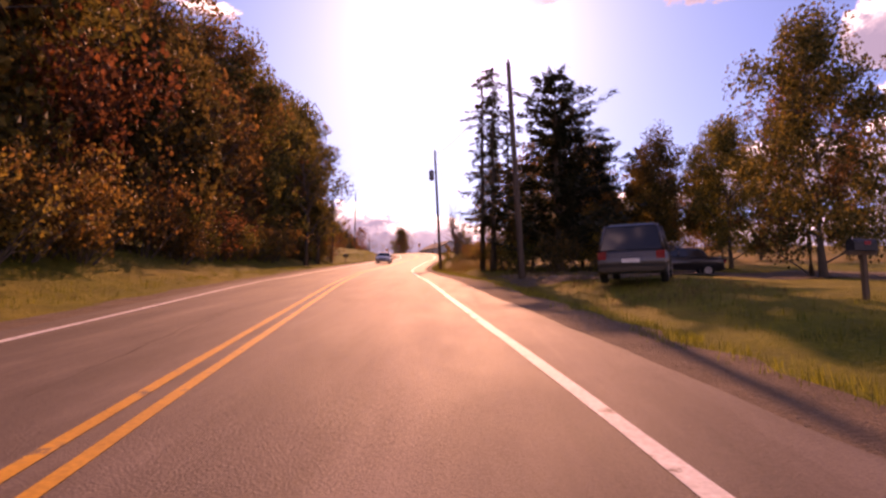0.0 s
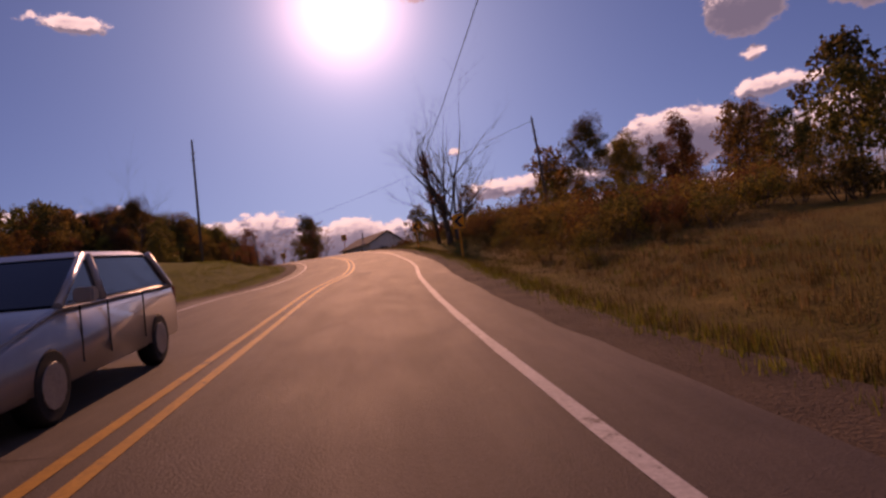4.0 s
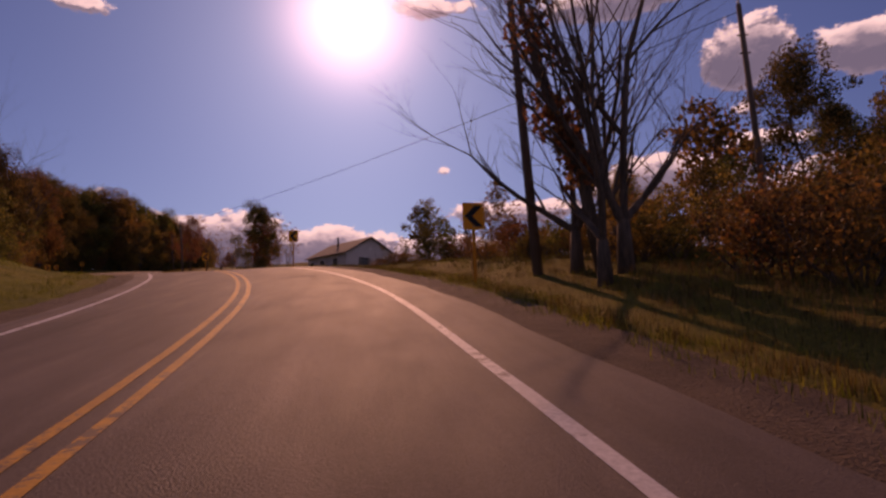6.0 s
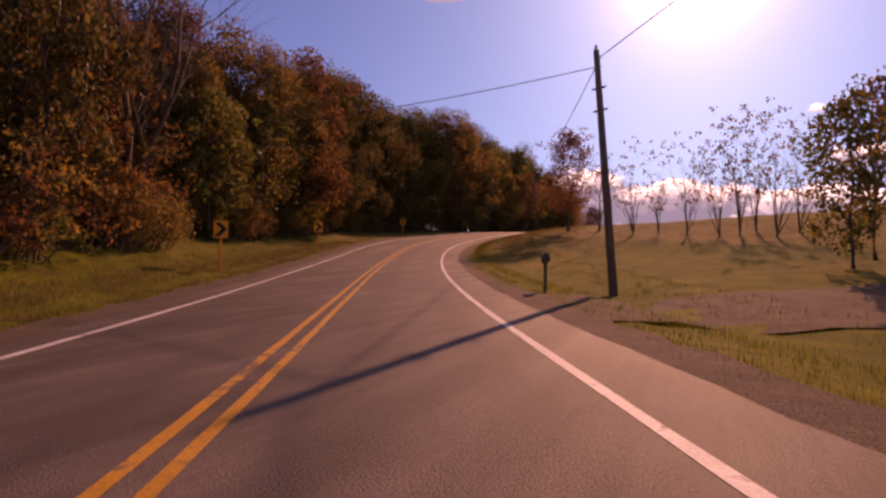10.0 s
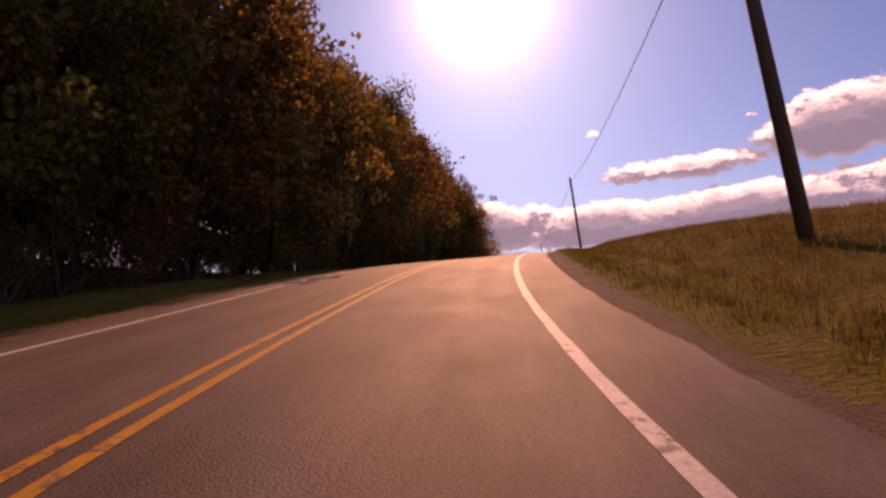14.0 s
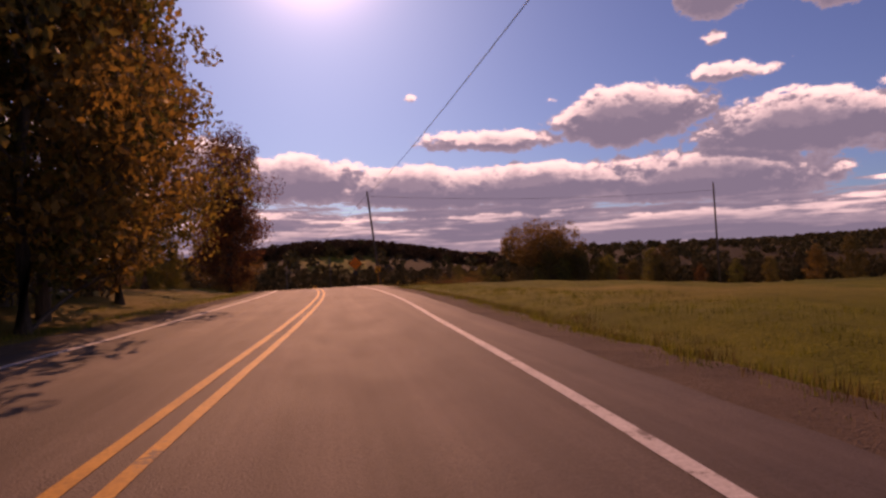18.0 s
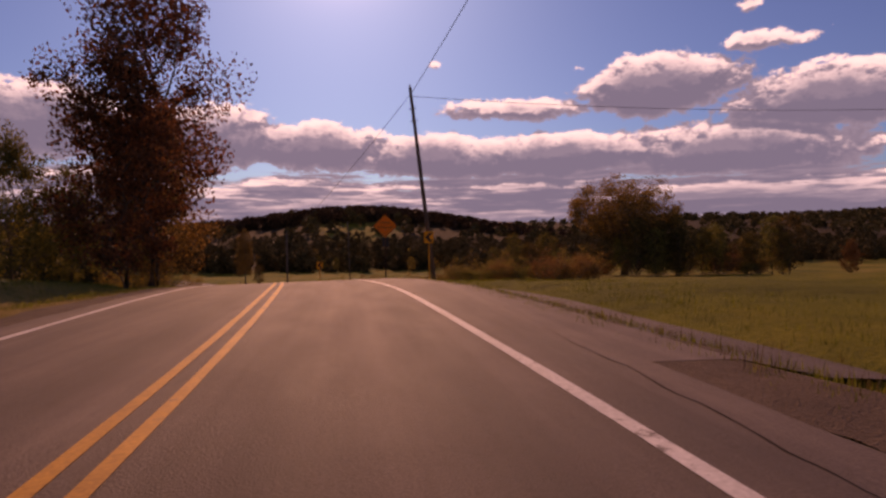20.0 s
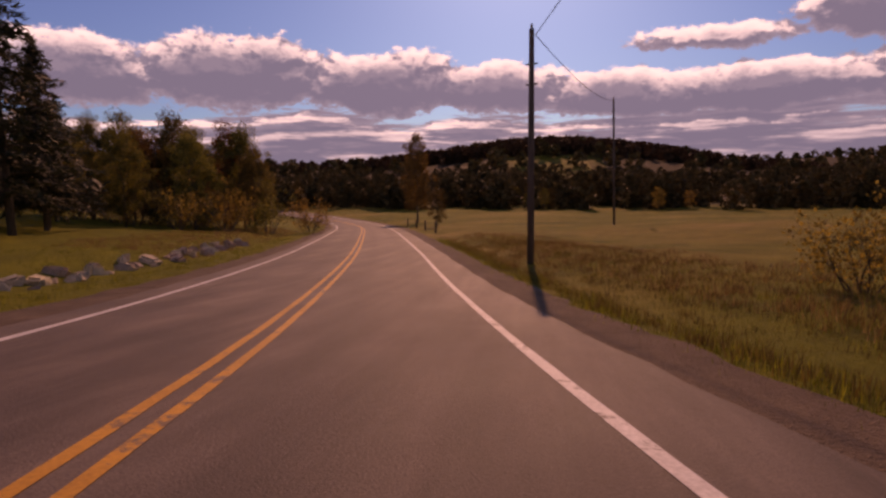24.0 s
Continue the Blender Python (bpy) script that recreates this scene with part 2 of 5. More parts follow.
TRANSFORMER_GREY = mottled("transformer_grey", (0.20, 0.21, 0.22), (0.32, 0.33, 0.34), 3.0, 0.5, 25)
WIRE = mottled("wire", (0.012, 0.012, 0.012), (0.03, 0.03, 0.03), 5.0, 0.6)

# ---- lie of the land ----
# the road's middle line at stations every 10 m along y, from -60: x, z and cross fall in degrees
RX = [6.21, 4.65, 3.15, 1.72, 0.37, -0.89, -2.08, -3.33, -4.55, -5.75, -6.81, -7.60, -8.16, -8.54, -8.67, -8.59, -8.16, -8.34, -9.23, -11.34, -14.70, -19.26, -24.43, -29.72, -34.99, -40.03, -44.65, -48.72, -51.75, -53.62, -54.44, -54.53, -54.06, -53.59, -52.87, -52.17, -51.51, -50.98, -50.55, -50.39, -50.55, -51.03, -51.93, -53.31, -55.19, -57.32, -59.57, -61.79, -64.08, -66.41, -68.92, -71.51, -74.14, -76.86, -79.80, -83.06, -86.76, -90.95, -95.69, -100.99, -106.87, -113.32, -120.35, -127.95, -136.12, -144.85, -154.10, -163.86, -174.12, -184.85, -196.05]
RZ = [-7.46, -6.95, -6.21, -5.24, -4.07, -2.73, -1.33, -0.12, 1.07, 2.12, 3.21, 4.27, 5.39, 6.54, 7.77, 9.10, 10.34, 11.75, 13.28, 14.75, 16.01, 16.86, 17.53, 18.18, 18.96, 19.92, 21.04, 22.37, 23.76, 25.05, 26.31, 27.61, 28.68, 29.53, 30.05, 30.23, 30.24, 30.06, 29.91, 29.72, 29.50, 29.22, 28.62, 27.73, 26.52, 25.21, 23.85, 22.61, 21.67, 20.92, 20.25, 19.62, 18.97, 18.31, 17.65, 17.00, 16.39, 15.84, 15.35, 14.94, 14.60, 14.33, 14.11, 13.93, 13.79, 13.69, 13.60, 13.53, 13.48, 13.45, 13.43]
RB = [-1.8, -1.8, -1.8, -1.8, -1.7, -1.6, -1.6, -1.4, -1.3, -0.9, -0.2, 0.9, 1.7, 2.2, 2.2, 1.2, -0.5, -1.8, -3.1, -4.1, -4.3, -3.7, -2.7, -1.6, -0.7, 0.3, 1.6, 2.8, 3.3, 3.0, 2.3, 1.8, 1.3, 0.9, 0.6, 0.4, 0.3, 0.2, -0.0, -0.3, -0.6, -0.8, -0.5, -0.1, 0.2, 0.3, 1.0, 1.7, 1.6, 1.2, 0.9, 0.7, 0.6, 0.6, 0.6, 0.6, 0.6, 0.6, 0.6, 0.6, 0.6, 0.6, 0.6, 0.6, 0.6, 0.6, 0.6, 0.6, 0.6, 0.6, 0.6]


def smooth_through(y, values):
    """A smooth curve through values at the stations."""
    v = np.asarray(values, float)
    u = np.clip((np.asarray(y, float) + 60.0) / 10.0, 0, len(v) - 1.0001)
    i = u.astype(int)
    s = u - i
    p0, p1, p2, p3 = v[np.maximum(i - 1, 0)], v[i], v[np.minimum(i + 1, len(v) - 1)], v[np.minimum(i + 2, len(v) - 1)]
    return p1 + 0.5 * s * (p2 - p0 + s * (2 * p0 - 5 * p1 + 4 * p2 - p3 + s * (3 * (p1 - p2) + p3 - p0)))


def road_x(y):
    return smooth_through(y, RX)


def road_slope(y):
    return (road_x(np.asarray(y) + 1.0) - road_x(np.asarray(y) - 1.0)) / 2.0


def road_point(y, u, lift=0.0):
    """A point u metres to the right of the middle of the road at station y."""
    k = float(road_slope(y))
    c = 1 / math.hypot(1, k)
    return Vector((float(road_x(y)) + u * c, y - u * c * k, float(smooth_through(y, RZ)) - math.tan(radians(float(smooth_through(y, RB)))) * u + lift))


# heights of the land beside the road over the road's own, at some stations: 9, 18 and 45 m to each side
SIDE_Y = [-60, 0, 30, 60, 75, 95, 120, 140, 165, 190, 205, 230, 260, 290, 330, 370, 400, 440, 500, 640]
LEFT_9 = [1.2, 1.3, 1.2, 0.6, 0.4, 0.6, 0.9, 0.9, 1.2, 1.3, 0.9, 0.4, 0.2, 0.2, 0.3, 0.3, 0.4, 0.5, 0.4, 0.3]
LEFT_18 = [2.0, 2.2, 2.0, 1.2, 1.0, 1.4, 1.6, 1.5, 2.2, 2.8, 2.2, 1.0, 0.4, 0.4, 0.6, 0.6, 0.9, 1.2, 0.9, 0.5]
LEFT_45 = [4.0, 4.5, 4.0, 3.0, 2.5, 3.0, 3.8, 4.5, 6.5, 9.0, 8.5, 7.0, 5.0, 4.0, 3.0, 1.8, 2.0, 3.4, 3.0, 1.0]
RIGHT_9 = [0.0, 0.0, 0.1, 0.1, 0.2, 0.3, 0.6, 0.1, -0.2, 0.0, 0.1, 0.8, 0.3, 0.1, -0.1, -0.2, -0.1, 0.2, 0.0, 0.0]
RIGHT_18 = [0.2, 0.2, 0.3, 0.4, 0.6, 1.0, 1.4, 0.4, 0.4, 0.8, 1.0, 1.5, 0.6, -0.1, -0.2, -0.5, -0.4, 0.2, 0.0, 0.0]
RIGHT_45 = [0.5, 0.5, 0.8, 1.0, 1.2, 1.8, 2.2, 1.2, 1.2, 1.6, 1.8, 2.6, 1.0, -0.6, -1.2, -1.7, 0.4, 1.2, 0.0, 0.0]
# far hills: x, y, height, width
HILLS = [(-30, 960, 32, 150), (985, 1080, 36, 420), (-350, 1000, 16, 190), (420, 1300, 22, 300), (-950, 1500, 50, 450), (1500, 1600, 40, 500), (0, 2700, 60, 900), (1700, 2700, 60, 800), (-1700, 2500, 70, 700)]


def ground(x, y):
    """Height of the land (numbers or arrays)."""
    x, y = np.asarray(x, float), np.asarray(y, float)
    yc = np.clip(y, -58, 638)
    s = yc
    for _ in range(3):
        k = road_slope(s)
        d = np.clip(x - road_x(s), -25, 25)
        s = np.clip(yc + d * k / (1 + k * k), -58, 638)
    k = road_slope(s)
    u = (x - road_x(s)) / np.sqrt(1 + k * k)
    zr, bank = smooth_through(s, RZ), np.tan(np.radians(smooth_through(s, RB)))
    at = lambda table: np.interp(s, SIDE_Y, table)
    a = np.abs(u)
    left, zero = u < 0, 0 * u
    edge = -bank * np.clip(u, -5, 5)
    h9, h18, h45 = (np.where(left, at(l), at(r)) for l, r in ((LEFT_9, RIGHT_9), (LEFT_18, RIGHT_18), (LEFT_45, RIGHT_45)))
    rise = np.where(a < 5, 0, np.where(a < 9, h9 * ((a - 5) / 4), np.where(a < 18, h9 + (h18 - h9) * (a - 9) / 9, h18 + (h45 - h18) * np.clip((a - 18) / 27, 0, 1))))
    ditch = np.where(a > 5, -0.30 * np.exp(-((a - 7.0) / 1.1) ** 2), 0)
    z = zr + edge + rise + ditch - 0.10 * (a < 5.2)
    rough = 0.10 * np.sin(x * 0.9 + 1.3 * np.sin(y * 0.31)) * np.sin(y * 0.7 + 0.5 * np.sin(x * 0.43)) + 0.25 * np.sin(x * 0.13 + y * 0.07) * np.sin(y * 0.11 - x * 0.05)
    z = z + rough * np.clip((a - 6) / 8, 0, 1)
    far = np.clip((a - 60) / 240, 0, 1)
    far = far * far * (3 - 2 * far)
    back = np.clip((y - 640) / 300, 0, 1)
    z = z * (1 - far) + (np.interp(y, [-400, 0, 150, 350, 500, 800], [2, 6, 18, 22, 14, 10])) * far
    z = z * (1 - back) + 10 * back
    away = np.clip((np.hypot(np.maximum(0, a - 60), np.maximum(0, y - 560)) - 20) / 250, 0, 1)
    for hx, hy, hz, hw in HILLS:
        z = z + away * hz * np.exp(-((x - hx) ** 2 + (y - hy) ** 2) / (hw * hw))
    return z


def zg(x, y):
    return float(ground(x, y))


# ---- building helpers ----


def thing(name, x, y, label, category, group="", kind="", z=None, turn=0.0, lean=(0, 0)):
    ob = new(name)
    ob.empty_display_size = 0.2
    ob.matrix_basis = pose(x, y, zg(x, y) if z is None else z, lean[0], lean[1], turn)
    return tagged(ob, label, category, group, kind)


def part(name, bm, mat, parent=None, label=""):
    me = bpy.data.meshes.new(name)
    bm.to_mesh(me)
    bm.free()
    me.materials.append(mat)
    ob = new(name, me)
    ob.parent = parent
    return tagged(ob, label)


def sheet(name, verts, faces, mat, parent=None, label="", smooth=False):
    me = bpy.data.meshes.new(name)
    me.from_pydata(verts, [], faces)
    me.materials.append(mat)
    if smooth:
        me.polygons.foreach_set("use_smooth", [True] * len(me.polygons))
    ob = new(name, me)
    ob.parent = parent
    return tagged(ob, label)


def box(bm, x0, y0, z0, x1, y1, z1, bevel=0.0):
    r = bmesh.ops.create_cube(bm, size=1.0, matrix=Matrix.Translation(((x0 + x1) / 2, (y0 + y1) / 2, (z0 + z1) / 2)) @ Matrix.Diagonal((x1 - x0, y1 - y0, z1 - z0, 1)))
    if bevel:
        bmesh.ops.bevel(bm, geom=list({e for v in r["verts"] for e in v.link_edges}), offset=bevel, segments=2, affect="EDGES")
    return bm


def boxed(*a, **k):
    return box(bmesh.new(), *a, **k)


def tube(bm, points, radii, sides=8, cap=True):
    """A tapered tube along points."""
    rings = []
    pts = [Vector(p) for p in points]
    for i, p in enumerate(pts):
        d = (pts[min(i + 1, len(pts) - 1)] - pts[max(i - 1, 0)]).normalized()
        q = d.to_track_quat("Z", "Y")
        rings.append([bm.verts.new(p + q @ Vector((math.cos(a) * radii[i], math.sin(a) * radii[i], 0))) for a in (2 * math.pi * j / sides for j in range(sides))])
    for r0, r1 in zip(rings, rings[1:]):
        for j in range(sides):
            f = bm.faces.new((r0[j], r0[(j + 1) % sides], r1[(j + 1) % sides], r1[j]))
            f.smooth = True
    if cap:
        bm.faces.new(rings[0][::-1])
        bm.faces.new(rings[-1])
    return bm

# ---- the large structure: land and road ----


def build_land():
    def axis(lo, hi, step, reach):
        core = list(np.arange(lo, hi + 0.01, step))
        out, s, v = [], step, hi
        while v < reach[1]:
            s *= 1.22
            v += s
            out.append(v)
        pre, s, v = [], step, lo
        while v > reach[0]:
            s *= 1.22
            v -= s
            pre.append(v)
        return np.array(pre[::-1] + core + out)
    xs, ys = axis(-130, 45, 1.25, (-3200, 3200)), axis(-30, 520, 1.5, (-1200, 3600))
    gx, gy = np.meshgrid(xs, ys)
    z = ground(gx, gy)
    verts = np.stack([gx, gy, z], -1).reshape(-1, 3)
    n, m = len(ys), len(xs)
    i = (np.arange(n - 1)[:, None] * m + np.arange(m - 1)[None]).ravel()
    faces = np.stack([i, i + 1, i + 1 + m, i + m], -1)
    # how dry the grass is, by its place beside the road
    k = road_slope(np.clip(gy, -58, 638))
    u = (gx - road_x(np.clip(gy, -58, 638))) / np.sqrt(1 + k * k)
    right = np.interp(gy, [0, 50, 62, 90, 130, 150, 205, 222, 300, 330, 400, 430, 520, 700], [0.35, 0.35, 0.7, 0.75, 0.35, 0.2, 0.3, 0.65, 0.3, 0.2, 0.25, 0.4, 0.3, 0.4])
    left = np.interp(gy, [0, 70, 100, 150, 170, 220, 350, 400, 470, 600], [0.35, 0.4, 0.2, 0.25, 0.25, 0.5, 0.6, 0.05, 0.2, 0.5])
    dry = np.where(u > 0, right, left)
    floor = np.clip((gy - 585 - 0.1 * np.abs(gx)) / 25, 0, 1)
    floor[((gx + 40) / 45) ** 2 + ((gy - 850) / 50) ** 2 < 1] = 0
    m_, gr = material("grass_land")
    a, b, c = noise_at(gr, 0.05, 4), noise_at(gr, 0.7, 5), noise_at(gr, 11.0, 4)
    f = gr.maths("ADD", gr.maths("MULTIPLY", a, 0.45), gr.maths("ADD", gr.maths("MULTIPLY", b, 0.3), gr.maths("MULTIPLY", c, 0.25)))
    place = gr.put("ShaderNodeAttribute")
    place.attribute_name = "dry"
    green = gr.ramp(f, [(0.34, (0.045, 0.052, 0.006)), (0.50, (0.125, 0.125, 0.010)), (0.66, (0.24, 0.205, 0.016))])
    tan = gr.ramp(f, [(0.34, (0.075, 0.052, 0.018)), (0.50, (0.19, 0.128, 0.036)), (0.66, (0.32, 0.22, 0.07))])
    mask = gr.maths("ADD", place.outputs["Fac"], gr.maths("MULTIPLY_ADD", a, 1.6, -0.8))
    mask = gr.put("ShaderNodeMapRange", Value=mask, i1=0.25, i2=0.75, i3=0.0, i4=1.0).outputs[0]
    col = gr.mix(mask, green, tan)
    under = gr.put("ShaderNodeAttribute")
    under.attribute_name = "forest"
    litter = gr.ramp(f, [(0.34, (0.022, 0.016, 0.008)), (0.66, (0.045, 0.029, 0.013))])
    col = gr.mix(under.outputs["Fac"], col, litter)
    finish(m_, gr, col, 0.95, c, 0.9, 0.14, spec=0.1)
    land = sheet("ground", verts.tolist(), faces.tolist(), m_, smooth=True)
    land.data.attributes.new("dry", "FLOAT", "POINT").data.foreach_set("value", dry.ravel().astype(np.float32))
    land.data.attributes.new("forest", "FLOAT", "POINT").data.foreach_set("value", floor.ravel().astype(np.float32))
    tagged(land, "autumn grass land, green and tan, rolling hills", "ground", kind="structure")


def ribbon(name, y0, y1, u0, u1, lift, mat, parent=None, label="", step=1.0, ragged=0.0, cuts=1, seed=1):
    """A strip of road surface between two distances from the middle line."""
    rnd = random.Random(seed)
    n = max(2, int((y1 - y0) / step) + 1)
    verts, faces = [], []
    for i in range(n):
        y = y0 + (y1 - y0) * i / (n - 1)
        a, b = u0 + rnd.uniform(-ragged, ragged), u1 + rnd.uniform(-ragged, ragged)
        for j in range(cuts + 1):
            verts.append(road_point(y, a + (b - a) * j / cuts, lift))
    for i in range(n - 1):
        for j in range(cuts):
            k = i * (cuts + 1) + j
            faces.append((k, k + 1, k + cuts + 2, k + cuts + 1))
    return sheet(name, verts, faces, mat, parent, label, smooth=True)


def asphalt_material():
    m, gr = material("asphalt")
    a, b, c = noise_at(gr, 0.25, 4), noise_at(gr, 1.6, 5, stretch=(1, 0.35, 1)), noise_at(gr, 55, 3)
    tracks = noise_at(gr, 1.0, 4, stretch=(1.5, 0.035, 1))
    across = gr.put("ShaderNodeAttribute")
    across.attribute_name = "across"
    wheel = gr.maths("SUBTRACT", gr.maths("ABSOLUTE", gr.maths("SUBTRACT", gr.maths("ABSOLUTE", across.outputs["Fac"]), 1.75)), 0.8)
    wheel = gr.maths("EXPONENT", gr.maths("MULTIPLY", gr.maths("MULTIPLY", wheel, wheel), -9.0))
    f = gr.maths("ADD", gr.maths("MULTIPLY", a, 0.22), gr.maths("ADD", gr.maths("MULTIPLY", b, 0.22), gr.maths("ADD", gr.maths("MULTIPLY", c, 0.24), gr.maths("MULTIPLY", tracks, 0.32))))
    col = gr.ramp(f, [(0.38, (0.046, 0.033, 0.027)), (0.5, (0.100, 0.073, 0.060)), (0.62, (0.18, 0.135, 0.112))])
    # rubber and oil darken the wheel tracks unevenly
    rub = gr.maths("MULTIPLY", wheel, gr.maths("MULTIPLY", noise_at(gr, 0.12, 4), 0.8))
    col = gr.mix(rub, col, (0.050, 0.037, 0.032))
    return finish(m, gr, col, gr.maths("MULTIPLY_ADD", b, 0.2, 0.66), c, 0.6, 0.015, spec=0.25)


def build_road():
    road = ribbon("road", -50, 620, -3.95, 4.5, 0.0, ASPHALT, cuts=13, step=1.0, ragged=0.05)
    spread = np.tile(np.linspace(-3.95, 4.5, 14), len(road.data.vertices) // 14)
    road.data.attributes.new("across", "FLOAT", "POINT").data.foreach_set("value", spread.astype(np.float32))
    tagged(road, "worn grey two-lane asphalt country road", "road", kind="structure")
    ribbon("edge_line", -50, 620, 3.29, 3.43, 0.005, PAINT_WHITE, road, "worn white edge line", ragged=0.008)
    ribbon("edge_line", -50, 620, -3.32, -3.18, 0.005, PAINT_WHITE, road, "worn white edge line", ragged=0.008, seed=2)
    ribbon("centre_line", -50, 620, -0.21, -0.09, 0.006, PAINT_YELLOW, road, "worn yellow centre line", ragged=0.006, seed=3)
    ribbon("centre_line", -50, 620, 0.09, 0.21, 0.006, PAINT_YELLOW, road, "worn yellow centre line", ragged=0.006, seed=4)
    for side, (a, b) in (("right", (4.4, 5.5)), ("left", (-4.9, -3.85))):
        tagged(ribbon("shoulder_" + side, -50, 620, a, b, -0.012, GRAVEL, ragged=0.16, step=0.7, cuts=2, seed=7), "loose grey gravel shoulder beside the asphalt", "shoulder", kind="structure")
    return road


ASPHALT = asphalt_material()
build_land()
ROAD = build_road()

# ---- trees ----


def leaves_mesh(name, centres, size, rnd, mat, flat=0.0):
    """Many small bent leaf clumps round the centres: (x, y, z, spread, count)."""
    verts, faces = [], []
    for cx, cy, cz, r, count in centres:
        for _ in range(count):
            d = Vector((rnd.gauss(0, 1), rnd.gauss(0, 1), rnd.gauss(0, 0.8))).normalized() * r * rnd.random() ** 0.45
            p = Vector((cx, cy, cz)) + d
            q = Euler((rnd.uniform(0, 6.3) * (1 - flat), rnd.uniform(0, 6.3) * (1 - flat), rnd.uniform(0, 6.3))).to_matrix()
            s = size * rnd.uniform(0.6, 1.3)
            k = len(verts)
            for a, b, c in ((-0.5, 0, 0), (0, -0.32, 0.1), (0.5, 0, -0.06), (0, 0.34, 0.12)):
                verts.append(p + q @ Vector((a * s, b * s, c * s)))
            faces += [(k, k + 1, k + 2), (k, k + 2, k + 3)]
    me = bpy.data.meshes.new(name)
    me.from_pydata(verts, [], faces)
    me.materials.append(mat)
    return me


def limb(bm, rnd, start, way, length, radius, depth, tips, bend=0.25, sides=5, fork=3):
    pts, rad = [Vector(start)], [radius]
    d = Vector(way).normalized()
    n = 4
    for i in range(n):
        d = (d + Vector((rnd.uniform(-bend, bend), rnd.uniform(-bend, bend), rnd.uniform(-bend * 0.3, bend * 0.7)))).normalized()
        pts.append(pts[-1] + d * length / n)
        rad.append(radius * (1 - 0.72 * (i + 1) / n))
    tube(bm, pts, rad, sides, cap=False)
    tips.append((pts[-1], depth))
    if depth > 0:
        for _ in range(fork):
            i = rnd.randint(1, n)
            w = (d + Vector((rnd.uniform(-0.9, 0.9), rnd.uniform(-0.9, 0.9), rnd.uniform(-0.2, 0.6)))).normalized()
            limb(bm, rnd, pts[i], w, length * rnd.uniform(0.5, 0.75), rad[i] * 0.7, depth - 1, tips, bend, max(3, sides - 1), fork)


def broadleaf(name, seed, height, width, mat, leaves=1700, size=0.42, low=0.25, label="", bare=0.0, trunk_r=0.2, clumps=26):
    """A broad-leaved tree: trunk with limbs, crown of leaf clumps."""
    rnd = random.Random(seed)
    ob = thing(name, 0, 0, label, "tree", z=0)
    bm, tips = bmesh.new(), []
    top = height * 0.72
    pts = [(0, 0, -0.4)]
    for i in range(1, 6):
        pts.append((rnd.uniform(-0.05, 0.05) * height * i / 6, rnd.uniform(-0.05, 0.05) * height * i / 6, top * i / 5))
    tube(bm, pts, [trunk_r * (1.35 if i == 0 else 1 - 0.15 * i) for i in range(6)], 8)
    if bare:
        part("trunk", bm, BARK, ob, "grey-brown bark trunk")
        bm = bmesh.new()
    for i in range(16 if bare else 11):
        h = low + (1 - low) * (i + 0.5) / (16 if bare else 11)
        j = min(4, int(h * 5 * 0.72 / 0.72))
        a = 2.4 * i + rnd.uniform(-0.4, 0.4)
        p = Vector(pts[j]).lerp(Vector(pts[j + 1]), rnd.random())
        limb(bm, rnd, p, (math.cos(a), math.sin(a), 0.45 + 0.8 * h), width * (0.40 if h < 0.8 else 0.3) * rnd.uniform(0.8, 1.2), trunk_r * 0.34, 3 if bare and not leaves else 2 if bare else 1, tips)
    if bare:
        part("branches", bm, BARK, ob, "bare grey limbs and fine twigs")
    else:
        part("trunk", bm, BARK, ob, "grey-brown bark trunk with limbs")
    if leaves:
        centres = []
        n = clumps
        for i in range(n):
            h = low + (1 - low) * ((i + 0.5) / n)
            prof = math.sin(math.pi * min(1, (h - low) / (1 - low) * 0.86 + 0.14)) ** 0.6
            a, r = 2.4 * i + rnd.uniform(-0.5, 0.5), width * 0.5 * prof * rnd.uniform(0.25, 0.85)
            centres.append((math.cos(a) * r, math.sin(a) * r, h * height * rnd.uniform(0.93, 1.03), width * rnd.uniform(0.11, 0.19), leaves // n))
        for p, dpt in (tips if clumps < 80 else ()):
            centres.append((p.x, p.y, p.z, width * 0.07, max(2, int(leaves * 0.25) // len(tips))))
        me = leaves_mesh("crown", centres, size, rnd, mat)
        crown = new("crown", me)
        crown.parent = ob
    return ob


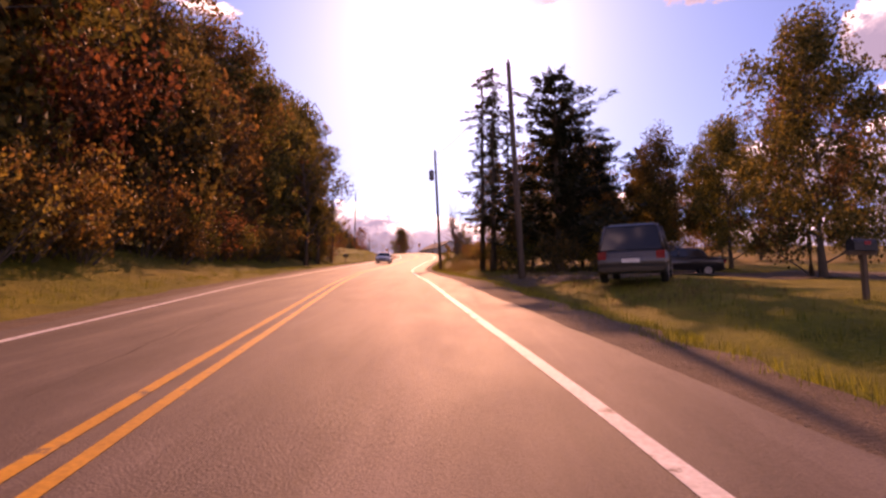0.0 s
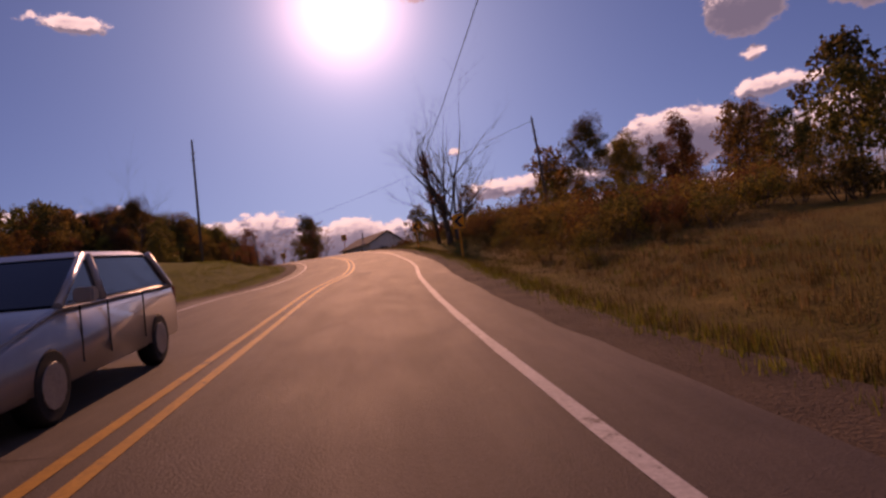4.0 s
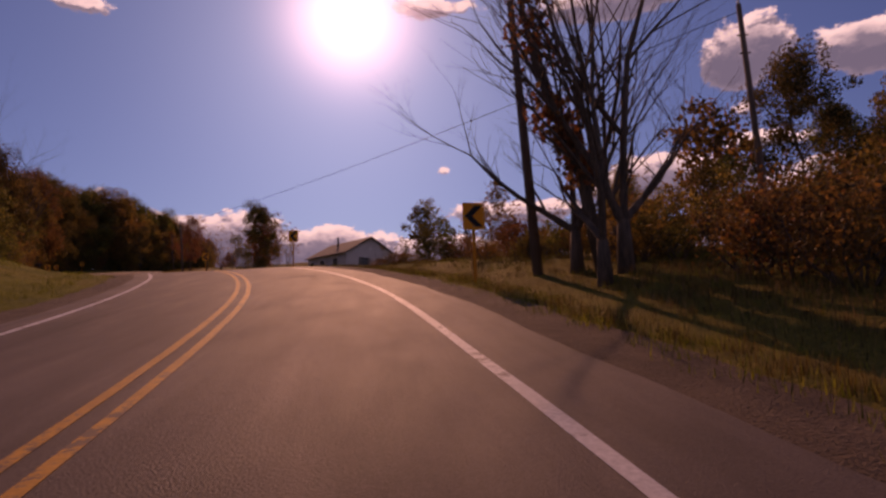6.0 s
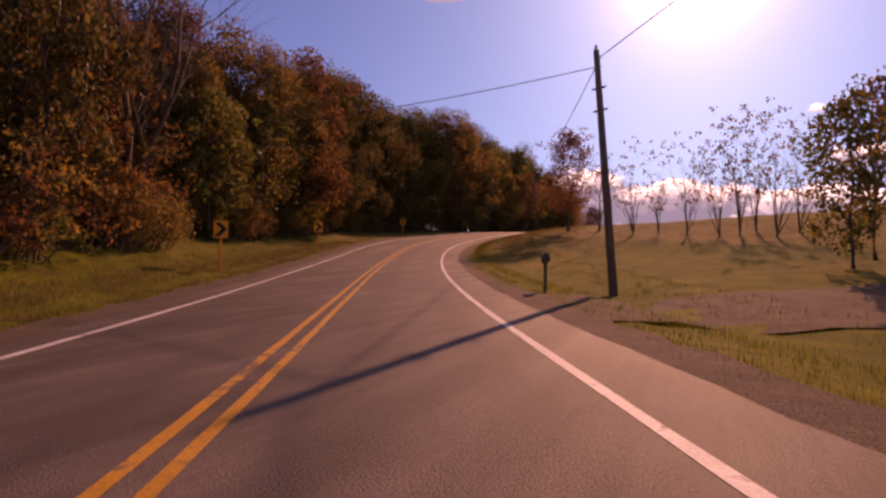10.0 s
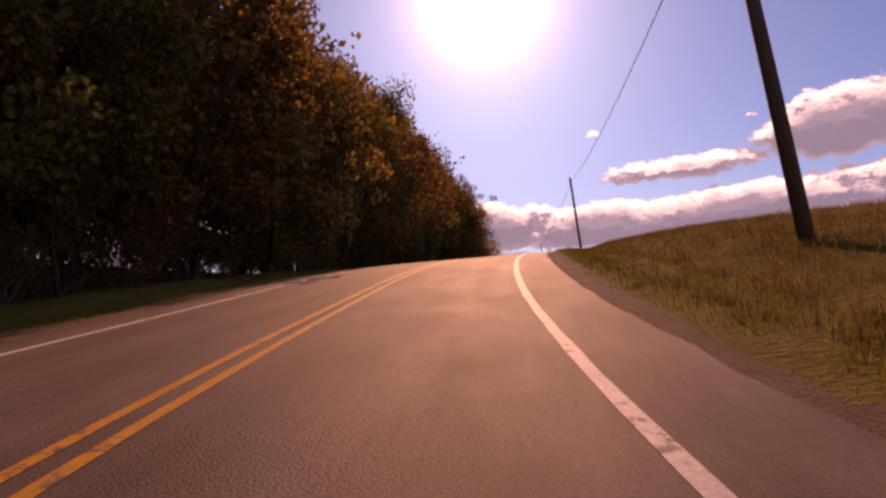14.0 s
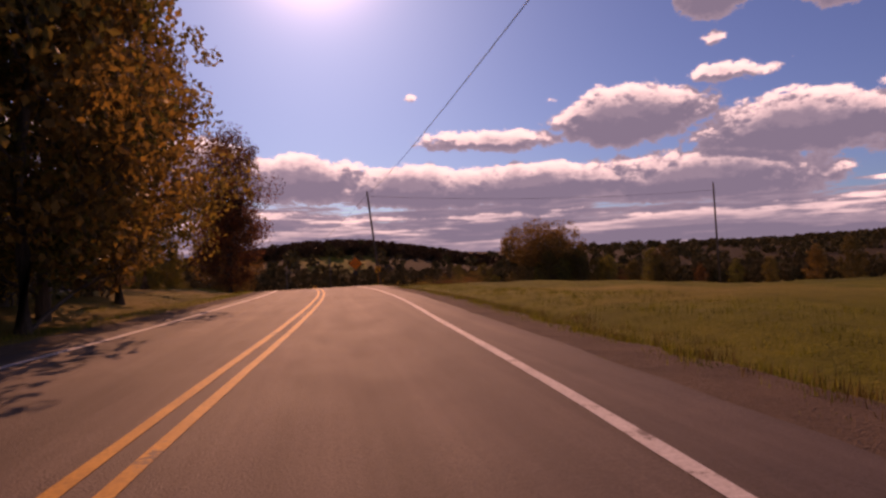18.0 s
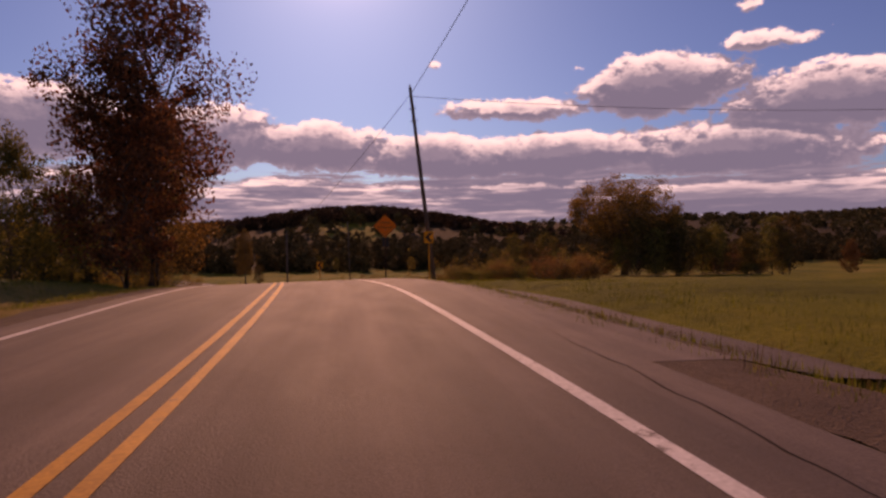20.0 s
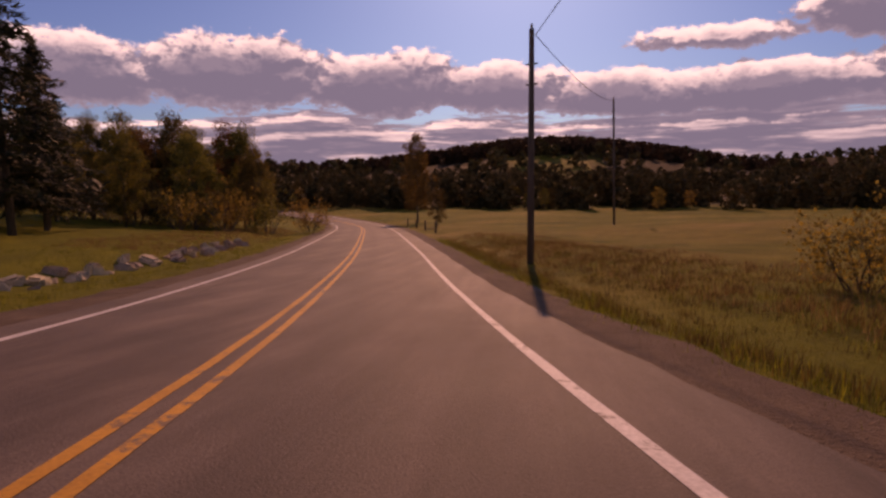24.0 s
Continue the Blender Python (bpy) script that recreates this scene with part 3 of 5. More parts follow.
def conifer(name, seed, height, width, label="", layers=22, open_=0.0, base=0.08, taper=0.8, ragged=0.25, lift=0.0):
    """A spruce or pine: straight trunk, drooping whorls of needle sprays."""
    rnd = random.Random(seed)
    ob = thing(name, 0, 0, label, "tree", z=0)
    bm = bmesh.new()
    tube(bm, [(0, 0, -0.4), (0, 0, height * 0.5), (0, 0, height)], [0.014 * height, 0.009 * height, 0.01], 7)
    verts, faces = [], []
    for i in range(layers):
        h = base + (1 - base) * i / layers
        reach = width * 0.5 * (1 - h) ** taper * rnd.uniform(1 - ragged, 1.1) + 0.15
        for j in range(rnd.randint(7, 11)):
            if rnd.random() < open_:
                continue
            a = rnd.uniform(0, 6.3)
            r = reach * rnd.uniform(0.75 - ragged * 0.6, 1.15)
            z0 = h * height + rnd.uniform(-0.2, 0.2)
            tip = Vector((math.cos(a) * r, math.sin(a) * r, z0 - r * rnd.uniform(-0.05 - lift, 0.3 - lift)))
            tube(bm, [(0, 0, z0), tip], [0.03, 0.008], 3, cap=False)
            side = Vector((-math.sin(a), math.cos(a), 0))
            for k in range(int(10 + r * (22 if lift else 10))):
                f = rnd.uniform(0.15, 1.02)
                p = Vector((0, 0, z0)).lerp(tip, f) + side * rnd.uniform(-0.28, 0.28) * r * (1.1 - f) + Vector((0, 0, rnd.uniform(-0.18, 0.08)))
                s = rnd.uniform(0.22, 0.5)
                q = Euler((rnd.uniform(-0.7, 0.7), rnd.uniform(-0.7, 0.7), a + rnd.uniform(-1, 1))).to_matrix()
                n = len(verts)
                for b in ((-0.5, -0.12, 0), (0.5, -0.05, -0.12), (0.55, 0.08, -0.1), (-0.45, 0.14, 0.02)):
                    verts.append(p + q @ (Vector(b) * s))
                faces += [(n, n + 1, n + 2), (n, n + 2, n + 3)]
    part("trunk", bm, BARK, ob, "straight brown trunk with thin boughs")
    sheet("crown", verts, faces, NEEDLE, ob, "dark green needle boughs")
    return ob


def shrub(name, seed, height, width, mat, leaves=420, size=0.3, label=""):
    rnd = random.Random(seed)
    ob = thing(name, 0, 0, label, "shrub", z=0)
    bm, tips = bmesh.new(), []
    for i in range(7):
        a = i * 0.9 + rnd.uniform(-0.3, 0.3)
        limb(bm, rnd, (math.cos(a) * 0.15, math.sin(a) * 0.15, -0.2), (math.cos(a) * 0.6, math.sin(a) * 0.6, 1.1), height * rnd.uniform(0.7, 1.0), 0.035, 1, tips, sides=4, fork=2)
    part("stem", bm, BARK, ob, "thin brown stems")
    centres = [(rnd.uniform(-0.36, 0.36) * width, rnd.uniform(-0.36, 0.36) * width, rnd.uniform(0.25, 0.85) * height, width * 0.2, leaves // 16) for _ in range(12)]
    centres += [(p.x, p.y, p.z, width * 0.10, max(2, leaves // 4 // len(tips))) for p, _ in tips]
    crown = new("foliage", leaves_mesh("foliage", centres, size, rnd, mat))
    crown.parent = ob
    return ob


def vine_tree(name, height, label):
    """A leaning dead trunk wrapped in a red-brown creeper."""
    rnd = random.Random(31)
    ob = thing(name, 0, 0, label, "tree", z=0)
    bm, tips = bmesh.new(), []
    pts = [(0, 0, -0.3), (-0.5, 0, height * 0.3), (-1.6, 0.2, height * 0.65), (-2.2, 0.3, height)]
    tube(bm, pts, [0.22, 0.18, 0.12, 0.05], 8)
    for i in range(7):
        limb(bm, rnd, Vector(pts[1]).lerp(Vector(pts[3]), rnd.random()), (rnd.uniform(-1, 1), rnd.uniform(-1, 1), 0.7), 2.5, 0.05, 2, tips)
    part("trunk", bm, BARK, ob, "leaning grey dead trunk")
    centres = []
    for i in range(16):
        p = Vector(pts[1]).lerp(Vector(pts[2]), i / 15) if i < 11 else Vector(pts[2]).lerp(Vector(pts[3]), (i - 10) / 8)
        centres.append((p.x + rnd.uniform(-0.3, 0.3), p.y, p.z, 0.75 if i > 5 else 0.5, 70))
    vine = new("creeper", leaves_mesh("creeper", centres, 0.22, rnd, LEAF_RED))
    vine.parent = ob
    tagged(vine, "red-brown creeper leaves")
    return ob


def spreading_tree(name, seed, height, width, stems, fork_at, mat, leaves, size, label, radius, upright, tuft=0.7, reach_by=1.0, forks=3, dome=None):
    """A tree whose limbs fan out from one low fork; leaves is the count at each twig end, dome (centre, across, up, down) rounds the crown off."""
    rnd = random.Random(seed)
    ob = thing(name, 0, 0, label, "tree", z=0)
    bm, tips = bmesh.new(), []
    fork = Vector((0, 0, height * fork_at))
    tube(bm, [(0, 0, -0.4), (0, 0, height * fork_at * 0.5), fork], [radius * 1.3, radius, radius * 0.8], 9)
    part("trunk", bm, BARK, ob, "dark forking trunk")

    def rounded(v):
        if dome is None:
            return v
        q = Vector((v.x / dome[1], v.y / dome[1], (v.z - dome[0]) / (dome[2] if v.z > dome[0] else dome[3])))
        return v if q.length <= 1 else Vector((0, 0, dome[0])) + (v - Vector((0, 0, dome[0]))) * (1 / q.length)
    for i in range(stems):
        a, lift = 2.4 * i + rnd.uniform(-0.3, 0.3), (i + 0.5) / stems
        out = (1 - lift * (0.4 + 0.6 * upright)) * (1.15 - upright)
        way = Vector((math.cos(a) * out, math.sin(a) * out, 0.25 + lift)).normalized()
        reach = reach_by / math.sqrt((Vector((way.x, way.y)).length / (width * 0.5)) ** 2 + (way.z / (height - fork.z)) ** 2)
        bm = bmesh.new()
        limb(bm, rnd, fork - Vector((0, 0, 0.3 * rnd.random())), way, reach * rnd.uniform(0.72, 0.86), radius * (0.62 if stems < 10 else 0.34), forks, tips, 0.16, 5, 4 if stems < 5 else 3)
        for v in bm.verts:
            v.co = rounded(v.co)
        part("limb", bm, BARK, ob, "dark limb with fine twigs")
    if leaves:
        ends = [rounded(p) for p, depth in tips if depth == 0]
        crown = new("crown", leaves_mesh("crown", [(p.x, p.y, p.z, tuft, leaves) for p in ends], size, rnd, mat))
        crown.parent = ob
    return ob


WOOD = "woods beside the road"
MODELS = {
    "green": broadleaf("broadleaf_tree", 1, 15, 9, LEAF_GREEN, 10500, 0.245, 0.18, "tall broad-leaved tree, dark green turning brown"),
    "brown": broadleaf("autumn_tree", 2, 14, 9, LEAF_BROWN, 10500, 0.245, 0.15, "tall broad-leaved tree in brown autumn leaf"),
    "mixed": broadleaf("broadleaf_tree", 3, 16, 10, LEAF_GREEN, 11500, 0.25, 0.12, "tall dense broad-leaved tree, leafy to the ground"),
    "gold": broadleaf("autumn_tree", 4, 13, 8, LEAF_GOLD, 8000, 0.235, 0.2, "broad-leaved tree in golden autumn leaf"),
    "red": broadleaf("maple_tree", 5, 8, 6, LEAF_RED, 5600, 0.15, 0.22, "small maple tree with thin red leaves", trunk_r=0.12),
    "tall": broadleaf("autumn_tree", 26, 19, 11, LEAF_BROWN, 12500, 0.24, 0.3, "tall broad-leaved tree with a high brown crown", trunk_r=0.3, clumps=44),
    "thin": broadleaf("broadleaf_tree", 6, 14, 7, LEAF_BROWN, 900, 0.38, 0.3, "thin broad-leaved tree losing its leaves", bare=1.0),
    "bare": broadleaf("bare_tree", 7, 14, 9, LEAF_BROWN, 0, 0.3, 0.22, "leafless grey tree with fine twigs", bare=1.0),
    "round": spreading_tree("field_tree", 8, 13, 18, 44, 0.26, LEAF_BROWN, 22, 0.27, "lone wide round tree in thin brown leaf, open field", 0.42, 0.35, 0.8, dome=(11.8, 6.4, 8.9, 5.2)),
    "leafless": spreading_tree("bare_tree", 37, 13.5, 9, 3, 0.10, LEAF_BROWN, 0, 0.2, "leafless dark tree forking near the ground", 0.2, 0.55),
    "small": broadleaf("young_tree", 9, 7, 4.5, LEAF_GREEN, 2000, 0.22, 0.15, "young leafy green tree", trunk_r=0.1),
    "sumac": spreading_tree("sumac_tree", 10, 8, 4.2, 6, 0.03, LEAF_BROWN, 9, 0.2, "thin many-stemmed sumac tree with a few leaves", 0.07, 0.9, 0.32, 0.84, 2),
    "spruce": conifer("spruce_tree", 11, 13, 8.5, "dark green spruce tree, lower trunk bare", 26, 0.0, 0.15),
    "pine": conifer("pine_tree", 12, 20, 6, "tall thin pine tree with open crown", 30, 0.5, 0.22, 0.3, 0.75),
    "white_pine": conifer("pine_tree", 16, 13, 11.5, "broad dark pine tree with layered boughs", 17, 0.0, 0.06, 0.55, 0.7, 0.5),
    "green_lite": broadleaf("forest_tree", 21, 15, 9, LEAF_GREEN, 1500, 0.55, 0.25, "tall broad-leaved tree deep in the woods, dark green"),
    "brown_lite": broadleaf("forest_tree", 22, 14, 9, LEAF_BROWN, 1500, 0.55, 0.25, "tall broad-leaved tree deep in the woods, brown"),
    "vine": vine_tree("creeper_covered_tree", 9.5, "leaning dead tree wrapped in red-brown creeper"),
    "shrub": shrub("roadside_shrub", 13, 2.6, 3.2, LEAF_BROWN, 1500, 0.13, "brown leafy roadside shrub"),
    "bush": shrub("roadside_bush", 14, 1.8, 2.6, LEAF_GREEN, 1400, 0.12, "green leafy roadside bush"),
    "weeds": shrub("tall_weeds", 15, 1.3, 2.2, LEAF_GOLD, 800, 0.09, "dry tan clump of tall weeds"),
}
for ob in MODELS.values():
    ob.location = (0, 0, -60)
USED = set()
place_rnd = random.Random(99)


def plant(kind, x, y, scale=1.0, group="", wide=1.0, turn=None, label=""):
    """A copy of one of the models, standing on the land."""
    a = place_rnd.uniform(0, 360) if turn is None else turn
    m = Matrix.Translation((x, y, zg(x, y) - 0.05)) @ Euler((0, 0, radians(a))).to_matrix().to_4x4()
    src, scale = MODELS[kind], scale * 0.92
    if kind not in USED:
        USED.add(kind)
        ob = src
        ob.matrix_basis = m
    else:
        ob = copy_thing(src, m)
    ob.scale = (scale * wide, scale * wide, scale)
    return tagged(ob, label, group=group)


def woods(y0, y1, u0, u1, count, kinds, group, seed, scale=(0.75, 1.1)):
    """Trees spread over a strip beside the road."""
    rnd = random.Random(seed)
    for i in range(count):
        y = y0 + (y1 - y0) * (i + rnd.random()) / count
        u = u0 + (u1 - u0) * rnd.random() ** 1.2
        p = road_point(y, u)
        kind = rnd.choice(kinds)
        # trees behind the front rows are plainer
        if abs(u) > 19 and kind in ("green", "mixed", "brown", "gold"):
            kind = "brown_lite" if kind in ("brown", "gold") else "green_lite"
        plant(kind, p.x, p.y, rnd.uniform(*scale), group, rnd.uniform(0.85, 1.2))


# the wooded bank at the start
woods(4, 74, -10.6, -30.3, 62, ["green", "brown", "mixed", "thin", "green"], WOOD, 1, (1.0, 1.45))
woods(30, 74, -9.2, -11.5, 7, ["bare", "thin"], WOOD, 101, (0.8, 1.05))
woods(6, 73, -8.3, -11.5, 40, ["shrub", "bush", "small"], "undergrowth at the edge of the woods", 2, (0.9, 1.7))
for x, y, s in ((-18.7, 70.5, 1.1), (-15.9, 70.0, 1.0), (-20.7, 61.8, 1.2), (-15.3, 61.0, 1.0), (-14.7, 53.7, 1.1)):
    plant("bare", x, y, s, WOOD)
woods(8, 76, -8.0, -11.0, 64, ["shrub", "bush", "shrub"], "undergrowth at the edge of the woods", 102, (0.95, 1.6))
# spruces, pines and the yard trees across the road
for x, y, s, w in ((5.9, 33.7, 1.08, 1.2), (7.0, 38.8, 1.0, 1.2), (9.0, 41.8, 0.85, 1.1), (4.4, 43.7, 0.7, 1.1)):
    plant("white_pine", x, y, s, "pines beside the drive", w)
for x, y, s in ((1.7, 43.6, 0.88), (2.7, 46.8, 0.85), (2.3, 39.1, 0.82), (4.2, 50.2, 0.8)):
    plant("pine", x, y, s, "pines beside the drive")
for k, x, y, s in (("small", 3.8, 37.7, 0.6), ("bush", 3.8, 34.1, 1.2), ("bush", 5.5, 31.2, 1.3), ("shrub", 7.5, 33.8, 1.2), ("small", 8.6, 35.8, 0.7), ("bush", 2.9, 40.6, 1.2), ("shrub", 2.4, 44.7, 1.1), ("thin", 3.3, 53.2, 0.8), ("small", 10.0, 37.8, 0.8), ("gold", 6.1, 48.1, 0.5)):
    plant(k, x, y, s, "undergrowth below the pines")
for k, x, y, s in (("white_pine", 11.6, 45.0, 0.9), ("mixed", 14.8, 42.5, 0.7), ("white_pine", 15.1, 47.2, 0.85), ("brown", 11.8, 50.4, 0.7), ("green", 19.3, 42.1, 0.75)):
    plant(k, x, y, s, "trees round the yard")
for k, x, y, s in (("mixed", 15.8, 24.0, 0.85), ("brown", 18.8, 30.1, 0.9), ("mixed", 17.7, 37.1, 0.7), ("small", 14.4, 42.0, 1.0), ("green", 16.3, 50.6, 0.62), ("green", 21.4, 61.6, 0.8), ("brown", 27.7, 66.0, 0.85), ("mixed", 34.0, 66.2, 0.85), ("green", 23.3, 74.1, 0.8), ("thin", 6.4, 51.2, 0.9), ("thin", 9.0, 55.6, 0.95),
                   ("green", 6.3, 55.5, 0.7), ("mixed", 41.1, 60.3, 0.9), ("brown", 11.0, 48.2, 0.8)):
    plant(k, x, y, s, "trees round the yard")
woods(88, 134, 25.3, 54.0, 18, ["green", "brown", "mixed"], "trees behind the meadow", 3, (0.5, 0.75))
# scrub on the outside of the first bend
woods(88, 118, 11.8, 24.4, 70, ["shrub", "shrub", "bush", "weeds"], "scrub on the outside of the bend", 4, (0.55, 1.05))
woods(86, 112, 7.8, 11.8, 26, ["weeds", "weeds", "bush"], "scrub on the outside of the bend", 42, (0.4, 0.65))
woods(90, 128, 9.6, 14.5, 80, ["shrub", "shrub", "bush", "weeds"], "scrub on the outside of the bend", 44, (0.55, 0.95))
woods(138, 154, 18.1, 36.1, 24, ["shrub", "bush", "shrub", "shrub"], "brush behind the meadow", 43, (0.6, 1.1))
woods(116, 134, 12.7, 27.1, 22, ["shrub", "bush", "weeds"], "scrub on the outside of the bend", 41, (0.45, 0.9))
for k, x, y, s in (("mixed", 17.4, 132.3, 0.78), ("brown", 20.3, 129.0, 0.62), ("brown", 25.2, 127.2, 0.68), ("gold", 28.8, 123.4, 0.5), ("brown", 32.4, 125.6, 0.7), ("mixed", 22.2, 135.0, 0.6), ("small", 11.3, 129.6, 0.75), ("small", 8.7, 127.5, 0.6)):
    plant(k, x, y, s, "trees on the outside of the bend")
for k, x, y, s in (("thin", 0.6, 161.2, 0.56), ("small", -0.4, 160.2, 0.95), ("small", 2.0, 162.6, 0.85), ("bare", 8.6, 169.0, 0.78), ("thin", 9.8, 170.2, 0.85), ("small", 9.5, 164.7, 0.85), ("small", 15.6, 169.8, 0.95), ("brown", 26.7, 173.6, 0.95), ("mixed", 31.5, 175.0, 0.62), ("brown", 22.0, 176.0, 0.5), ("small", 19.5, 172.0, 0.9)):
    plant(k, x, y, s, "trees behind the house")
for x, y, s, a in ((-0.1, 117.2, 1.0, 20), (-0.6, 119.0, 0.9, 140), (0.9, 120, 0.8, 250), (-0.9, 116.6, 0.85, 80)):
    plant("leafless", x, y, s, "leafless trees by the bend", turn=a)
plant("vine", -0.5, 117.5, 0.92, "leafless trees by the bend", turn=0)
# far tree line over the lawn and the wooded slope inside the second bend
woods(140, 165, -35.7, -57.2, 12, ["brown", "green", "mixed"], WOOD, 6, (0.6, 0.75))
woods(165, 215, -30.3, -57.2, 22, ["brown", "green", "mixed"], WOOD, 61, (0.7, 0.88))
woods(175, 184, -13.3, -30.3, 11, ["brown", "gold", "mixed", "brown"], WOOD, 7, (0.55, 0.75))
woods(164, 176, -19.6, -35.7, 9, ["brown", "gold", "small"], WOOD, 72, (0.35, 0.5))
woods(182, 212, -12.0, -30.3, 30, ["brown", "gold", "mixed", "brown"], WOOD, 71, (0.8, 1.0))
woods(160, 212, -9.6, -13.0, 46, ["shrub", "bush", "small", "shrub"], "undergrowth at the edge of the woods", 8, (0.8, 1.6))
woods(208, 248, -10.5, -32.1, 34, ["brown", "green", "mixed", "green", "thin"], WOOD, 9, (0.95, 1.3))
woods(248, 326, -9.2, -30.3, 54, ["brown", "green", "mixed", "brown", "thin"], WOOD, 91, (1.15, 1.5))
woods(262, 328, -6.5, -8.1, 10, ["brown", "mixed", "thin"], WOOD, 92, (0.85, 1.05))
woods(208, 330, -9.4, -12.0, 66, ["shrub", "bush", "small"], "undergrowth at the edge of the woods", 10, (0.8, 1.5))
for x, y, s, a in ((-51.9, 183.5, 1.5, 0), (-48.9, 184.5, 1.5, 200)):
    plant("leafless", x, y, s, WOOD, turn=a)
for k, x, y, s in (("tall", -58.0, 194.6, 0.86), ("brown", -57.6, 199.0, 1.1), ("tall", -58.3, 203.6, 0.86), ("brown", -58.6, 209.8, 1.18), ("mixed", -60.5, 215.8, 1.05)):
    plant(k, x, y, s, WOOD)
for u, y, s in ((-15, 180, 0.9), (-15, 185, 1.0), (-13, 173, 0.8)):
    q = road_point(y, u)
    plant("bare", q.x, q.y, s, WOOD)
woods(205, 332, -23, -31, 56, ["shrub", "bush"], "undergrowth deep in the woods", 103, (1.7, 2.5))
# trees round the white house and the field behind
plant("mixed", -19.0, 184.0, 0.72, "trees round the house")
plant("red", -18.6, 184.7, 1.32, "trees round the house", 0.6)
plant("small", -21.1, 194.3, 1.1, "trees round the house")
plant("thin", -19.6, 197.8, 0.65, "trees round the house")
for x, y, s in ((-23.7, 221.3, 1.35), (-21.2, 219.5, 1.3), (-27.8, 224, 1.1), (-25.2, 222.5, 1.2), (-32.5, 225.3, 1.15), (-22.4, 223, 1.25), (-30.2, 224.5, 0.9), (-19.5, 221, 1.2)):
    plant("sumac", x, y, s, "sumac trees at the field edge")
for k, x, y, s in (("small", -0.6, 152.5, 0.58), ("small", 1.5, 153.8, 0.54), ("spruce", 11.7, 200.1, 0.72), ("spruce", 16.8, 189.2, 0.7), ("spruce", 19.0, 190.8, 0.65), ("small", 19.2, 163.3, 0.50), ("small", 13.2, 161.4, 0.50)):
    plant(k, x, y, s, "trees round the house")
for x, y in ((-11.5, 187.1), (-8.8, 185.6), (-6.1, 185.0), (-14.2, 189.1), (-3.4, 184.5)):
    plant("bush", x, y, 0.6, "shrubs below the house")
plant("red", -40.2, 232.6, 1.5, "trees on the grass bank")
plant("bare", -36.4, 230.2, 0.65, "trees on the grass bank")
# open country at the end
plant("round", 6.8, 447.0, 1.2, wide=1.45)
for k, x, y, s in (("tall", -65.1, 351.0, 1.2), ("brown", -66.6, 345.1, 1.1), ("tall", -61.8, 375.1, 1.22), ("brown", -62.2, 377.9, 0.95), ("brown", -60.3, 366.1, 0.95), ("green", -69.9, 358.4, 0.9), ("brown", -72.8, 366.2, 0.9)):
    plant(k, x, y, s, "tall trees at the end of the woods")
for x, y, s in ((-84.6, 430.1, 1.3), (-90.8, 430.6, 1.22), (-87.4, 435.6, 1.0), (-95.2, 431.8, 1.2), (-98.4, 434.7, 1.15), (-102.4, 435.7, 1.1), (-89.9, 438.6, 1.0), (-93.5, 437.6, 1.1), (-106.9, 434.7, 1.15), (-88.0, 427.4, 1.05)):
    plant("spruce", x, y, s, "spruces on the lawn")
woods(450, 560, -32.1, -71.6, 22, ["brown", "green", "small"], "trees behind the lawn", 12, (0.5, 0.75))
for k, x, y, s in (("mixed", -95.1, 444.7, 0.62), ("green", -92.1, 449.6, 0.6), ("mixed", -88.1, 453.6, 0.6), ("green", -85.1, 459.5, 0.58), ("mixed", -98.8, 449.7, 0.65), ("shrub", -83.6, 450.5, 1.6), ("shrub", -86.2, 447.6, 1.5), ("bush", -81.9, 455.5, 1.8), ("shrub", -80.2, 461.5, 1.6), ("green", -103.3, 447.7, 0.7)):
    plant(k, x, y, s, "trees behind the lawn")
plant("gold", -76.2, 502, 1.2, wide=0.75)
for i, (x, y) in enumerate(((-103.9, 460.7), (-100.9, 462), (-97.9, 461.5), (-95.2, 463), (-92.8, 462.2), (-90.1, 464), (-87.8, 462.9), (-107, 459), (-99, 468))):
    plant(("mixed", "green", "brown")[i % 3], x, y, 0.74 + 0.08 * (i % 2), "trees behind the lawn")
for k, x, y, s in (("mixed", -107.9, 466.2, 0.54), ("brown", -104.6, 468.7, 0.76), ("mixed", -97.0, 463.7, 0.6), ("brown", -95.4, 467.9, 0.68), ("mixed", -93.8, 470.1, 0.66), ("mixed", -92.0, 472.4, 0.6), ("green", -101.0, 466.0, 0.62),
                   ("shrub", -98.5, 457, 1.5), ("shrub", -95.6, 456, 1.4), ("shrub", -92.8, 457.5, 1.5), ("shrub", -90.2, 458, 1.4), ("shrub", -87.6, 458.6, 1.3), ("shrub", -101.6, 456, 1.5)):
    plant(k, x, y, s, "trees behind the lawn")
plant("small", -69.8, 481.3, 0.8)
woods(376, 425, 14.5, 27.1, 12, ["weeds", "weeds", "bush"], "scrub beside the field", 13, (0.4, 0.7))
rb = random.Random(51)
for i in range(34):
    plant(rb.choice(["shrub", "shrub", "bush"]), rb.uniform(-40.5, -29), rb.uniform(375, 387), rb.uniform(0.65, 1.05), "tall brush by the truck entrance")
for x, y, s in ((-50.9, 416.5, 0.85), (-49.5, 415, 0.9), (-48.2, 414.2, 0.8), (-46.9, 415.3, 0.85), (-45.4, 408.6, 1.15), (-41.9, 409.7, 0.95), (-40.6, 400.8, 0.9), (-38.8, 402.8, 1.0), (-37.3, 401.7, 1.0), (-36, 400.3, 0.95), (-33.9, 401, 0.9)):
    plant("shrub", x, y, s, "low bushes in the field")
plant("gold", -25.7, 440.9, 0.32, "low bushes in the field")
